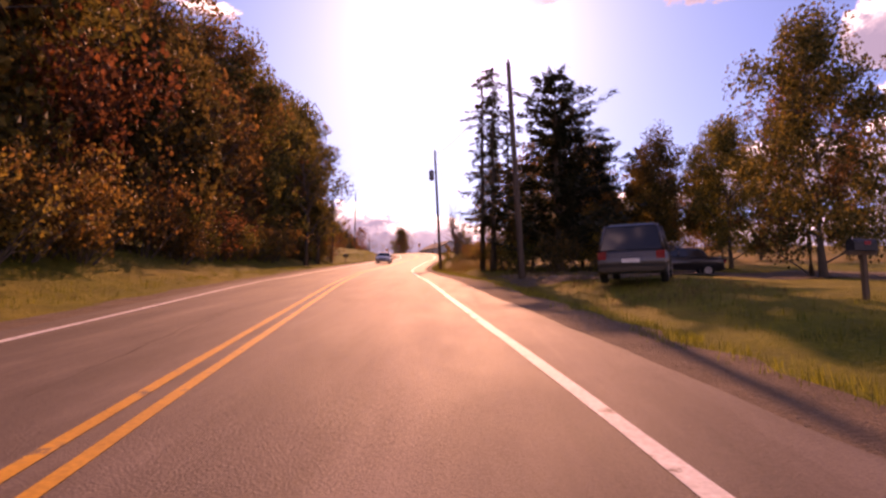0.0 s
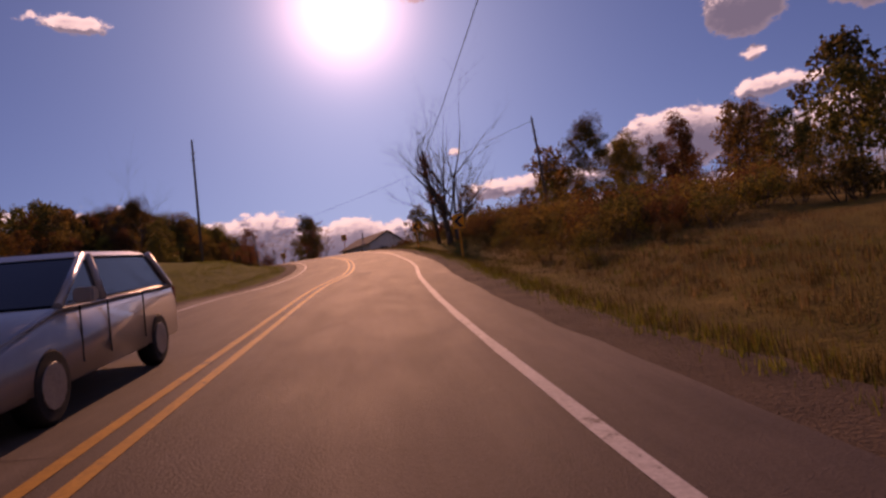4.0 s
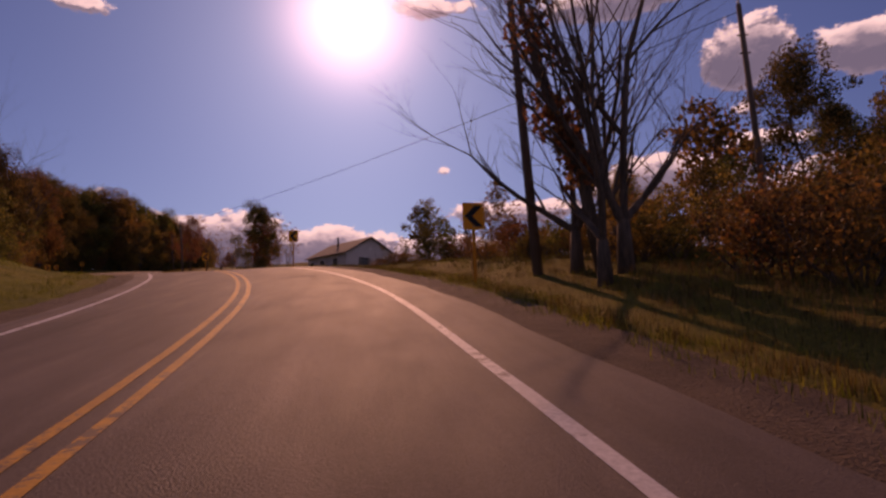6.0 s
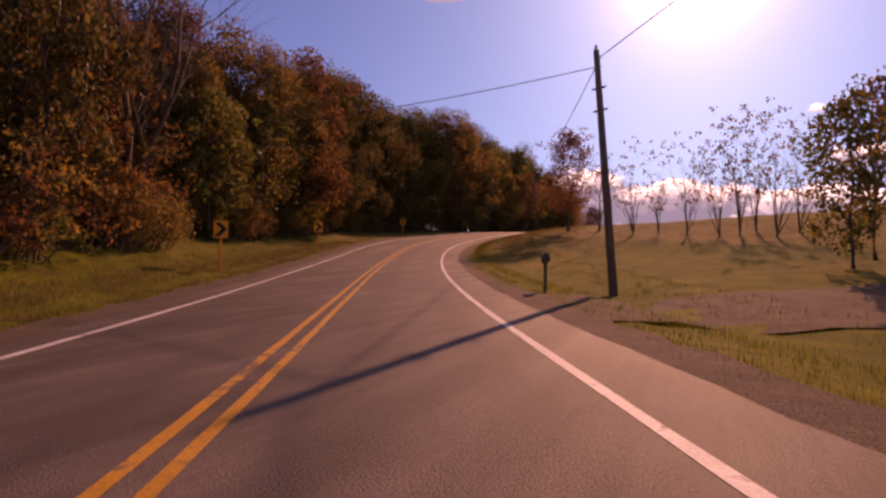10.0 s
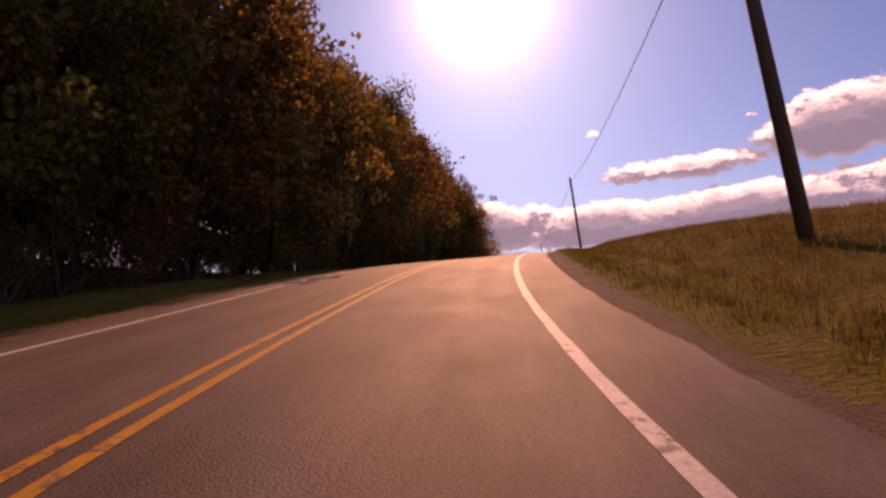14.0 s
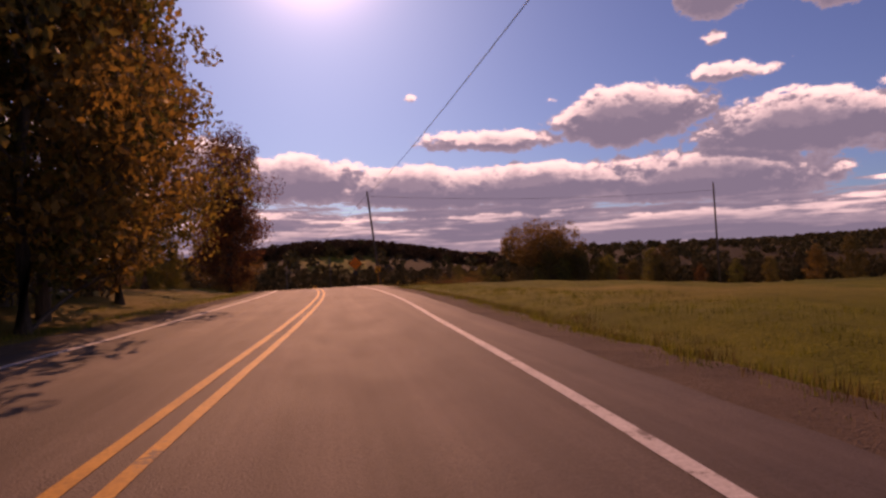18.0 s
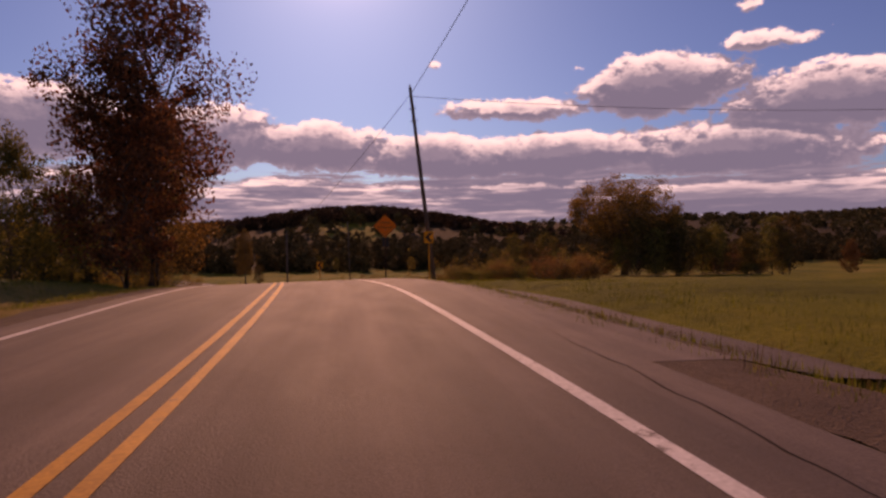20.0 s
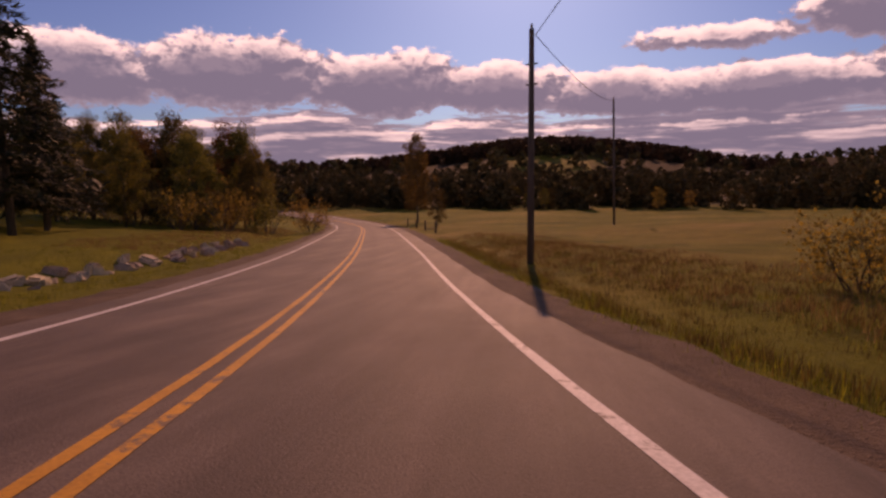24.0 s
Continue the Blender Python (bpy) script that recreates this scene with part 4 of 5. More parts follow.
plant("gold", -15.9, 439.8, 0.3, "low bushes in the field")
rb = random.Random(52)
for i in range(64):
    # brown hedge across the far side of the field
    f = i / 63
    plant(rb.choice(["shrub", "shrub", "bush", "small", "small"]), -22 + 56 * f + rb.uniform(-2, 2), 448 - 14 * f + rb.uniform(-4, 6), rb.uniform(0.9, 1.7) * (0.8 + 0.5 * f), "hedge across the field")
for k, x, y, s in (("brown", 48.3, 401.4, 0.6), ("mixed", 53.9, 398.3, 0.65), ("gold", 43.6, 408.7, 0.55), ("brown", 59.5, 391.4, 0.7), ("bare", 27.5, 437.6, 0.7), ("brown", 36.8, 423.3, 0.45), ("green", 42.3, 417.9, 0.5), ("mixed", 65.1, 384.6, 0.75)):
    plant(k, x, y, s, "trees beside the far field")
woods(520, 620, 54.0, 179.6, 46, ["brown", "green", "mixed"], "trees beyond the field", 14, (0.35, 0.55))
for u, y, k, s in ((-24, 470, "brown", 0.7), (-28, 480, "green", 0.75), (-22, 486, "brown", 0.65), (-33, 476, "mixed", 0.7), (-30, 490, "green", 0.7), (-20, 462, "small", 0.7), (-17, 468, "shrub", 1.2), (-19, 474, "shrub", 1.4)):
    q = road_point(y, u)
    plant(k, q.x, q.y, s, "trees behind the lawn")
for k, x, y, s in (("tall", -65.5, 387.2, 0.9), ("green", -72.5, 389.2, 0.8), ("mixed", -75.8, 386.1, 0.9), ("shrub", -69.0, 389.4, 1.0)):
    plant(k, x, y, s, WOOD)


# ---- poles, wires and signs ----


def utility_pole(x, y, top, lean=(0, 0), arm=None, transformer=False, radius=0.155, label="weathered brown wooden utility pole"):
    height = top - zg(x, y)
    ob = thing("utility_pole", x, y, label, "utility pole", "poles along the road", lean=lean)
    bm = bmesh.new()
    tube(bm, [(0, 0, -1.0), (0, 0, height * 0.5), (0, 0, height)], [radius, radius * 0.85, radius * 0.66], 12)
    ob["height"] = height
    part("shaft", bm, POLE_WOOD, ob)
    bm = bmesh.new()
    tube(bm, [(0, 0, height), (0, 0, height + 0.12), (0, 0, height + 0.2)], [0.03, 0.06, 0.03], 8)
    part("insulator", bm, STEEL, ob, "small grey insulator on the pole top")
    for dz in (1.4, 2.2):
        bm = bmesh.new()
        tube(bm, [(-0.24, 0, height - dz), (0.0, 0, height - dz), (0.26, 0, height - dz + 0.05)], [0.03, 0.045, 0.03], 6)
        part("bracket", bm, DARK_METAL, ob, "dark metal cable bracket")
    if transformer:
        bm = bmesh.new()
        tube(bm, [(-0.45, 0, height - 3.0), (-0.45, 0, height - 2.95), (-0.45, 0, height - 2.1), (-0.45, 0, height - 2.0)], [0.2, 0.25, 0.25, 0.17], 16)
        can = part("transformer", bm, TRANSFORMER_GREY, ob, "grey transformer drum")
        for a in (-0.08, 0.08):
            bm = bmesh.new()
            tube(bm, [(-0.45 + a, 0, height - 2.02), (-0.45 + a, 0, height - 1.75)], [0.04, 0.025], 8)
            part("bushing", bm, STEEL, can)
    return ob


def wire(points, radius=0.018, label="thin black overhead cable between poles", sag=0.7):
    bm = bmesh.new()
    for a, b in zip(points, points[1:]):
        a, b = Vector(a), Vector(b)
        pts = []
        for i in range(17):
            f = i / 16
            p = a.lerp(b, f)
            p.z -= sag * 4 * f * (1 - f)
            pts.append(p)
        tube(bm, pts, [radius] * 17, 5)
    return tagged(part("overhead_wire", bm, WIRE), label, "overhead wire", "wires along the road")


def plate(bm, w, h, t, z, corner=0.04, diamond=False):
    """A thin sign plate with rounded corners, facing -y, its middle at height z."""
    pts = []
    for cx, cz, a0 in ((w / 2 - corner, h / 2 - corner, 0), (-w / 2 + corner, h / 2 - corner, 90), (-w / 2 + corner, -h / 2 + corner, 180), (w / 2 - corner, -h / 2 + corner, 270)):
        for k in range(4):
            a = radians(a0 + 30 * k)
            pts.append((cx + corner * math.cos(a), cz + corner * math.sin(a)))
    if diamond:
        c = math.sqrt(0.5)
        pts = [((x - y) * c, (x + y) * c) for x, y in pts]
    front = [bm.verts.new((x, -t / 2, z + y)) for x, y in pts]
    rear = [bm.verts.new((x, t / 2, z + y)) for x, y in pts]
    bm.faces.new(front)
    bm.faces.new(rear[::-1])
    for i in range(len(pts)):
        j = (i + 1) % len(pts)
        bm.faces.new((front[j], front[i], rear[i], rear[j]))
    return bm


def post(parent, height, mat, label):
    bm = bmesh.new()
    # a rolled steel U section
    box(bm, -0.035, 0.0, -0.6, 0.035, 0.008, height)
    box(bm, -0.045, 0.0, -0.6, -0.035, 0.035, height)
    box(bm, 0.035, 0.0, -0.6, 0.045, 0.035, height)
    return part("post", bm, mat, parent, label)


def bolts(parent, zs):
    for z in zs:
        bm = bmesh.new()
        tube(bm, [(0, -0.022, z), (0, -0.012, z)], [0.018, 0.02], 8)
        part("bolt", bm, STEEL, parent)


def chevron_sign(x, y, turn, zc, w=0.61, h=0.76, right=False, lean=(0, 0)):
    ob = thing("chevron_sign", x, y, "yellow curve sign with a black chevron on a yellow post", "road sign", "chevron signs round the bends", turn=turn, lean=lean)
    zc -= ob.location.z
    post(ob, zc + h / 2 - 0.05, POST_YELLOW, "yellow steel post")
    face = part("panel", plate(bmesh.new(), w, h, 0.006, zc), SIGN_YELLOW, ob, "yellow reflective panel with rounded corners")
    face.location.y = -0.012
    s = 1 if right else -1
    bm = bmesh.new()
    a, b, hw = -0.14 * s, 0.16 * s, 0.115
    pts = [(a - hw * s, 0.30), (a + hw * s, 0.30), (b + hw * s, 0.0), (a + hw * s, -0.30), (a - hw * s, -0.30), (b - hw * s, 0.0)]
    pts = [(x_ - 0.02 * s, z_) for x_, z_ in pts]
    v0 = [bm.verts.new((px, -0.0052, zc + pz)) for px, pz in pts]
    v1 = [bm.verts.new((px, -0.0032, zc + pz)) for px, pz in pts]
    for i in range(6):
        j = (i + 1) % 6
        bm.faces.new((v0[i], v0[j], v1[j], v1[i]))
    for q in ((0, 1, 2, 5), (5, 2, 3, 4)):
        bm.faces.new([v0[i] for i in q])
    bmesh.ops.recalc_face_normals(bm, faces=bm.faces)
    part("chevron", bm, SIGN_BLACK, face, "black chevron arrow")
    bolts(ob, (zc - 0.3, zc + 0.3))
    return ob


def words(text, parent, x, z, size, mat, y=-0.02, name="lettering"):
    cu = bpy.data.curves.new(name, "FONT")
    cu.body, cu.size, cu.align_x, cu.align_y, cu.extrude = text, size, "CENTER", "CENTER", 0.001
    tmp = new("tmp", cu)
    me = bpy.data.meshes.new_from_object(tmp.evaluated_get(bpy.context.evaluated_depsgraph_get()))
    bpy.data.objects.remove(tmp)
    me.materials.append(mat)
    ob = new(name, me)
    ob.parent = parent
    ob.location, ob.rotation_euler = (x, y, z), (radians(90), 0, 0)
    return ob


POLES = {}
for key, x, y, top, lean, tr in (("a", 2.9, 25.5, 12.2, (0, -3), False), ("b", -2.0, 56.3, 16.8, (0, -3), True), ("yard", -56.6, 177.8, 31.9, (0, 3), False), ("c", 10.3, 126.0, 25.6, (0, -2), False), ("far_left", -24.8, 135, 29.7, (0, 0), False),
                                 ("bend", -1.3, 120.2, 21.8, (0, -3), False), ("d", -29.2, 187.8, 27.8, (0, -4), False), ("e", -45.9, 240.9, 34.8, (0, -3.8), False), ("f", -43.9, 294.8, 39.4, (0, -2.5), False),
                                 ("g", -43.2, 372.1, 40.3, (0, -6.5), False), ("h", -58.0, 427.8, 30.5, (0, 0), False), ("i", -48.2, 472.3, 32.7, (0, -1.5), False), ("field", 3.8, 370.8, 41.0, (0, -2), False)):
    POLES[key] = utility_pole(x, y, top, lean, None, tr)


def pole_top(key, drop=0.25):
    return POLES[key].matrix_basis @ Vector((0.15, 0, POLES[key]["height"] - drop))


for a, b in (("a", "b"), ("b", "bend"), ("d", "e"), ("e", "f"), ("f", "g"), ("g", "h"), ("h", "i"), ("c", "d")):
    wire([pole_top(a), pole_top(b)])
wire([pole_top("g", 0.6), pole_top("field", 1.0)], label="thin black service cable over the field")
wire([pole_top("d", 0.6), Vector((-60, 196, 30))], label="thin black service cable across the road")
for x, y, turn, zc in ((-2.2, 100.8, 3, 12.4), (-3.1, 120.1, 3, 15.3), (-10.4, 143.8, 2, 18.6), (-21.3, 166.4, 20, 20.2), (-43.6, 371.6, -5, 30.4), (-51.7, 396.1, 5, 27.3)):
    chevron_sign(x, y, turn, zc)
for x, y, turn, zc in ((-45.3, 186.3, 30, 21.6), (-51.7, 202.3, 30, 23.5), (-62.0, 235.1, 25, 27.8)):
    chevron_sign(x, y, turn, zc, right=True)


def diamond_sign(x, y, turn, zc):
    ob = thing("warning_sign", x, y, "yellow diamond warning sign with black words", "road sign", turn=turn)
    zc -= ob.location.z
    post(ob, zc + 0.3, BROWN_STEEL, "rusty brown steel post")
    rim = part("border", plate(bmesh.new(), 1.25, 1.25, 0.006, zc, 0.06, True), SIGN_BLACK, ob, "thin black border")
    rim.location.y = -0.012
    face = part("panel", plate(bmesh.new(), 1.21, 1.21, 0.006, zc, 0.055, True), SIGN_ORANGE, ob, "orange-yellow diamond panel")
    face.location.y = -0.016
    words("TRUCK", face, 0, zc + 0.22, 0.225, SIGN_BLACK, -0.006)
    words("ENTRANCE", face, 0, zc - 0.11, 0.225, SIGN_BLACK, -0.006)
    rear = part("rear_plate", plate(bmesh.new(), 0.5, 0.66, 0.006, zc - 1.2), DARK_METAL, ob, "dull dark back of a metal sign plate")
    rear.location.y = 0.05
    bolts(ob, (zc - 0.28, zc + 0.28))
    return ob


diamond_sign(-46.1, 376.9, -5, 31.2)

# ---- house, board, vehicles and small things ----
SIDING = mottled("white_siding", (0.50, 0.46, 0.43), (0.66, 0.62, 0.58), 0.8, 0.7, 12, 0.15, 0.01)
ROOFING = mottled("roof_shingles", (0.09, 0.075, 0.07), (0.18, 0.15, 0.14), 1.5, 0.9, 14, 0.5, 0.02)
TRIM = mottled("white_trim", (0.62, 0.60, 0.57), (0.75, 0.72, 0.68), 2.0, 0.6)
CONCRETE = mottled("concrete", (0.22, 0.20, 0.18), (0.36, 0.33, 0.30), 1.5, 0.9, 20, 0.5, 0.02)
BROWN_WOOD = mottled("brown_wood", (0.07, 0.045, 0.03), (0.15, 0.10, 0.065), 2.0, 0.8, 20, 0.4, 0.02, (1, 1, 0.1))
RUBBER = mottled("tyre_rubber", (0.010, 0.010, 0.010), (0.025, 0.024, 0.023), 6.0, 0.85)
LAMP_RED = mottled("lamp_red", (0.25, 0.01, 0.01), (0.40, 0.02, 0.015), 4.0, 0.25)
LAMP_CLEAR = mottled("lamp_clear", (0.55, 0.55, 0.52), (0.75, 0.74, 0.70), 4.0, 0.15)
STONE = mottled("field_stone", (0.30, 0.22, 0.15), (0.66, 0.51, 0.37), 1.6, 0.9, 14, 0.8, 0.05, vary=0.5)


def glass_material():
    m, gr = material("window_glass")
    n = gr.put("ShaderNodeBsdfPrincipled", Base__Color=(0.02, 0.022, 0.025, 1), Roughness=0.06)
    n.inputs["Specular IOR Level"].default_value = 0.6
    gr.put("ShaderNodeOutputMaterial", Surface=n.outputs[0])
    return m


def paint_material(name, colour):
    m, gr = material(name)
    f = noise_at(gr, 3.0)
    c = gr.mix(gr.maths("MULTIPLY", f, 0.35), (*colour,), (0.10, 0.08, 0.06))
    n = gr.put("ShaderNodeBsdfPrincipled", Base__Color=c, Roughness=0.32, Metallic=0.25)
    n.inputs["Coat Weight"].default_value, n.inputs["Coat Roughness"].default_value = 0.7, 0.08
    gr.put("ShaderNodeOutputMaterial", Surface=n.outputs[0])
    return m


GLASS = glass_material()


def house_window(parent, x, y, z, w, h, turn=0, shutters=True):
    """A framed sash window on a wall; the wall's outside is the local -y side."""
    win = new("window")
    win.parent = parent
    win.matrix_basis = pose(x, y, z, 0, 0, turn)
    part("pane", boxed(-w / 2, -0.02, -h / 2, w / 2, 0.0, h / 2), GLASS, win, "dark reflecting window pane")
    for n, b in (("frame", (-w / 2 - 0.07, -0.06, h / 2, w / 2 + 0.07, 0.02, h / 2 + 0.08)), ("sill", (-w / 2 - 0.1, -0.1, -h / 2 - 0.07, w / 2 + 0.1, 0.02, -h / 2)),
                 ("frame", (-w / 2 - 0.07, -0.06, -h / 2, -w / 2, 0.02, h / 2)), ("frame", (w / 2, -0.06, -h / 2, w / 2 + 0.07, 0.02, h / 2)), ("mullion", (-0.025, -0.045, -h / 2, 0.025, -0.02, h / 2)), ("sash_bar", (-w / 2, -0.05, -0.025, -0.025, -0.02, 0.025)), ("sash_bar", (0.025, -0.05, -0.025, w / 2, -0.02, 0.025))):
        part(n, boxed(*b), TRIM, win)
    if shutters:
        for s in (-1, 1):
            part("shutter", boxed(*sorted((s * (w / 2 + 0.08), s * (w / 2 + 0.40)))[:1], -0.05, -h / 2 - 0.05, *sorted((s * (w / 2 + 0.08), s * (w / 2 + 0.40)))[1:], 0.01, h / 2 + 0.05, bevel=0.01), BROWN_WOOD, win, "dark brown shutter")
    return win


def white_house(x, y, turn, z):
    ob = thing("house", x, y, "white single-storey house with a low gable roof", "house", z=z, turn=turn)
    w, l, h, rise = 10.0, 12.0, 4.3, 2.7
    apex = 0.0
    part("foundation", boxed(-w / 2 + 0.04, 0.04, -2.5, w / 2 - 0.04, l - 0.04, 0.5), CONCRETE, ob, "grey concrete foundation")
    bm = bmesh.new()
    prof = [(-w / 2, 0.5), (w / 2, 0.5), (w / 2, h), (apex, h + rise), (-w / 2, h)]
    a = [bm.verts.new((px, 0, pz)) for px, pz in prof]
    b = [bm.verts.new((px, l, pz)) for px, pz in prof]
    bm.faces.new(a)
    bm.faces.new(b[::-1])
    for i in range(5):
        j = (i + 1) % 5
        bm.faces.new((a[j], a[i], b[i], b[j]))
    wall = part("wall", bm, SIDING, ob, "white horizontal siding walls")
    n = 20
    for i in range(n):
        z0 = 0.5 + (h - 0.5) * i / n
        for nm, bx in (("siding_board", (-w / 2, -0.018, z0 + 0.012, w / 2, -0.002, z0 + (h - 0.5) / n)), ("siding_board", (-w / 2 - 0.018, 0, z0 + 0.012, -w / 2 - 0.002, l, z0 + (h - 0.5) / n))):
            part(nm, boxed(*bx), SIDING, wall)
    for s in (-1, 1):
        k = rise / (w / 2 - s * apex)
        bm = bmesh.new()
        o = 0.5
        pts = [(apex, h + rise + 0.02), (s * (w / 2 + o), h - k * o + 0.02), (s * (w / 2 + o), h - k * o + 0.2), (apex, h + rise + 0.2)]
        p0 = [bm.verts.new((px, -0.5, pz)) for px, pz in pts]
        p1 = [bm.verts.new((px, l + 0.5, pz)) for px, pz in pts]
        bm.faces.new(p0)
        bm.faces.new(p1[::-1])
        for i in range(4):
            j = (i + 1) % 4
            bm.faces.new((p0[j], p0[i], p1[i], p1[j]))
        bmesh.ops.recalc_face_normals(bm, faces=bm.faces)
        roof = part("roof", bm, ROOFING, ob, "low grey-brown shingle roof")
        bm = bmesh.new()
        q = [(apex, h + rise - 0.06), (s * (w / 2 + o), h - k * o - 0.06), (s * (w / 2 + o), h - k * o + 0.16), (apex, h + rise + 0.16)]
        p0 = [bm.verts.new((px, -0.53, pz)) for px, pz in q]
        p1 = [bm.verts.new((px, -0.503, pz)) for px, pz in q]
        bm.faces.new(p0)
        bm.faces.new(p1[::-1])
        for i in range(4):
            j = (i + 1) % 4
            bm.faces.new((p0[j], p0[i], p1[i], p1[j]))
        bmesh.ops.recalc_face_normals(bm, faces=bm.faces)
        part("fascia", bm, BROWN_WOOD, ob, "dark brown roof edge board")
    bm = bmesh.new()
    tube(bm, [(-1.6, 7.5, h + 0.6), (-1.6, 7.5, h + rise + 0.9)], [0.16, 0.16], 10)
    part("flue", bm, DARK_METAL, ob, "dark metal flue pipe")
    for px in (-1.3, 2.3):
        house_window(ob, px, -0.03, 2.9, 1.5, 1.25)
    for py in (3.2, 7.2, 10.6):
        house_window(ob, -w / 2 - 0.03, py, 2.9, 1.3, 1.2, -90, False)
    part("foundation", boxed(w / 2 + 0.05, 2.0, -2.5, w / 2 + 9.0, 8.0, 0.4), CONCRETE, ob, "grey concrete foundation")
    part("wing", boxed(w / 2 + 0.03, 1.9, 0.4, w / 2 + 9.1, 8.1, 2.5), SIDING, ob, "low white side wing")
    part("wing_roof", boxed(w / 2 + 0.56, 1.4, 2.5, w / 2 + 9.5, 8.6, 2.72, bevel=0.03), ROOFING, ob, "flat dark roof of the side wing")
    for px in (w / 2 + 2.5, w / 2 + 6.2):
        house_window(ob, px, 1.87, 1.6, 1.2, 0.9, 0, False)
    part("vent", boxed(-0.25, -0.04, h + 0.6, 0.25, -0.004, h + 1.0, bevel=0.01), TRIM, ob)
    return ob


white_house(-4.0, 206.6, 35, 21.3)


PANEL_YELLOW = mottled("panel_yellow", (0.42, 0.28, 0.06), (0.58, 0.40, 0.10), 1.0, 0.7)


def notice_board(x, y, turn):
    ob = thing("notice_board", x, y, "yellow sign board with black words in a metal frame", "sign board", turn=turn)
    for px in (-1.35, 1.35):
        bm = bmesh.new()
        tube(bm, [(px, 0, -0.4), (px, 0, 2.0)], [0.05, 0.05], 8)
        part("leg", bm, DARK_METAL, ob)
    bm = bmesh.new()
    tube(bm, [(-1.42, 0, 2.0), (1.42, 0, 2.0)], [0.05, 0.05], 8)
    part("top_rail", bm, DARK_METAL, ob)
    panel = part("panel", boxed(-1.1, -0.03, 0.5, 1.1, 0.03, 1.7, bevel=0.01), PANEL_YELLOW, ob, "faded yellow panel")
    words("FILL", panel, 0, 1.35, 0.52, SIGN_BLACK, -0.036)
    for i, bx in enumerate((-0.75, -0.45, -0.12, 0.2, 0.5, 0.78)):
        part("letter_bar", boxed(bx - 0.1, -0.036, 0.68, bx + 0.1, -0.031, 0.95), SIGN_BLACK, panel)
    return ob


notice_board(-17.4, 183.6, 15)


def farm_house(x, y, turn):
    """A pale two-storey gabled house, mostly behind trees."""
    ob = thing("farm_house", x, y, "pale two-storey farm house behind tall trees", "house", turn=turn)
    w, l, h, rise = 6.5, 8.0, 5.2, 2.2
    part("foundation", boxed(-w / 2 + 0.03, -l / 2 + 0.03, -1.5, w / 2 - 0.03, l / 2 - 0.03, 0.4), CONCRETE, ob, "grey concrete foundation")
    bm = bmesh.new()
    prof = [(-w / 2, 0.4), (w / 2, 0.4), (w / 2, h), (0, h + rise), (-w / 2, h)]
    a = [bm.verts.new((px, -l / 2, pz)) for px, pz in prof]
    b = [bm.verts.new((px, l / 2, pz)) for px, pz in prof]
    bm.faces.new(a)
    bm.faces.new(b[::-1])
    for i in range(5):
        j = (i + 1) % 5
        bm.faces.new((a[j], a[i], b[i], b[j]))
    part("wall", bm, SIDING, ob, "pale siding walls")
    k = rise / (w / 2)
    for s in (-1, 1):
        bm = bmesh.new()
        pts = [(0, h + rise + 0.02), (s * (w / 2 + 0.4), h - k * 0.4 + 0.02), (s * (w / 2 + 0.4), h - k * 0.4 + 0.18), (0, h + rise + 0.18)]
        p0 = [bm.verts.new((px, -l / 2 - 0.4, pz)) for px, pz in pts]
        p1 = [bm.verts.new((px, l / 2 + 0.4, pz)) for px, pz in pts]
        bm.faces.new(p0)
        bm.faces.new(p1[::-1])
        for i in range(4):
            j = (i + 1) % 4
            bm.faces.new((p0[j], p0[i], p1[i], p1[j]))
        bmesh.ops.recalc_face_normals(bm, faces=bm.faces)
        part("roof", bm, ROOFING, ob, "grey shingle roof")
    for px in (-1.6, 1.6):
        for pz in (1.7, 4.1):
            house_window(ob, px, -l / 2 - 0.03, pz, 0.9, 1.4, 0, False)
    for py in (-2.2, 1.6):
        for pz in (1.7, 4.1):
            house_window(ob, w / 2 + 0.03, py, pz, 0.9, 1.4, 90, False)
    return ob


farm_house(-73.5, 345, -25)


def mailbox(x, y, turn, label="dark metal mailbox on a wooden post"):
    ob = thing("mailbox", x, y, label, "mailbox", turn=turn)
    part("post", boxed(-0.05, -0.05, -0.3, 0.05, 0.05, 1.0, bevel=0.008), BROWN_WOOD, ob)
    part("arm", boxed(-0.05, -0.35, 0.92, 0.05, 0.3, 1.0, bevel=0.008), BROWN_WOOD, ob)
    bm = bmesh.new()
    pts = [(-0.11, 1.0), (0.11, 1.0), (0.11, 1.16), (0.085, 1.22), (0.04, 1.255), (-0.04, 1.255), (-0.085, 1.22), (-0.11, 1.16)]
    p0, p1 = ([bm.verts.new((px, py, pz)) for px, pz in pts] for py in (-0.28, 0.26))
    bm.faces.new(p0)
    bm.faces.new(p1[::-1])
    for i in range(8):
        j = (i + 1) % 8
        bm.faces.new((p0[j], p0[i], p1[i], p1[j]))
    part("box", bm, DARK_METAL, ob)
    part("flag", boxed(0.112, -0.05, 1.12, 0.12, 0.10, 1.2), LAMP_RED, ob)
    return ob


mailbox(-13.4, 66.5, 90)
mailbox(8.3, 10.0, -80, "dark metal mailbox on a thick wooden post")
mailbox(-33.6, 160, 60)
mailbox(-31.0, 185.5, 20)


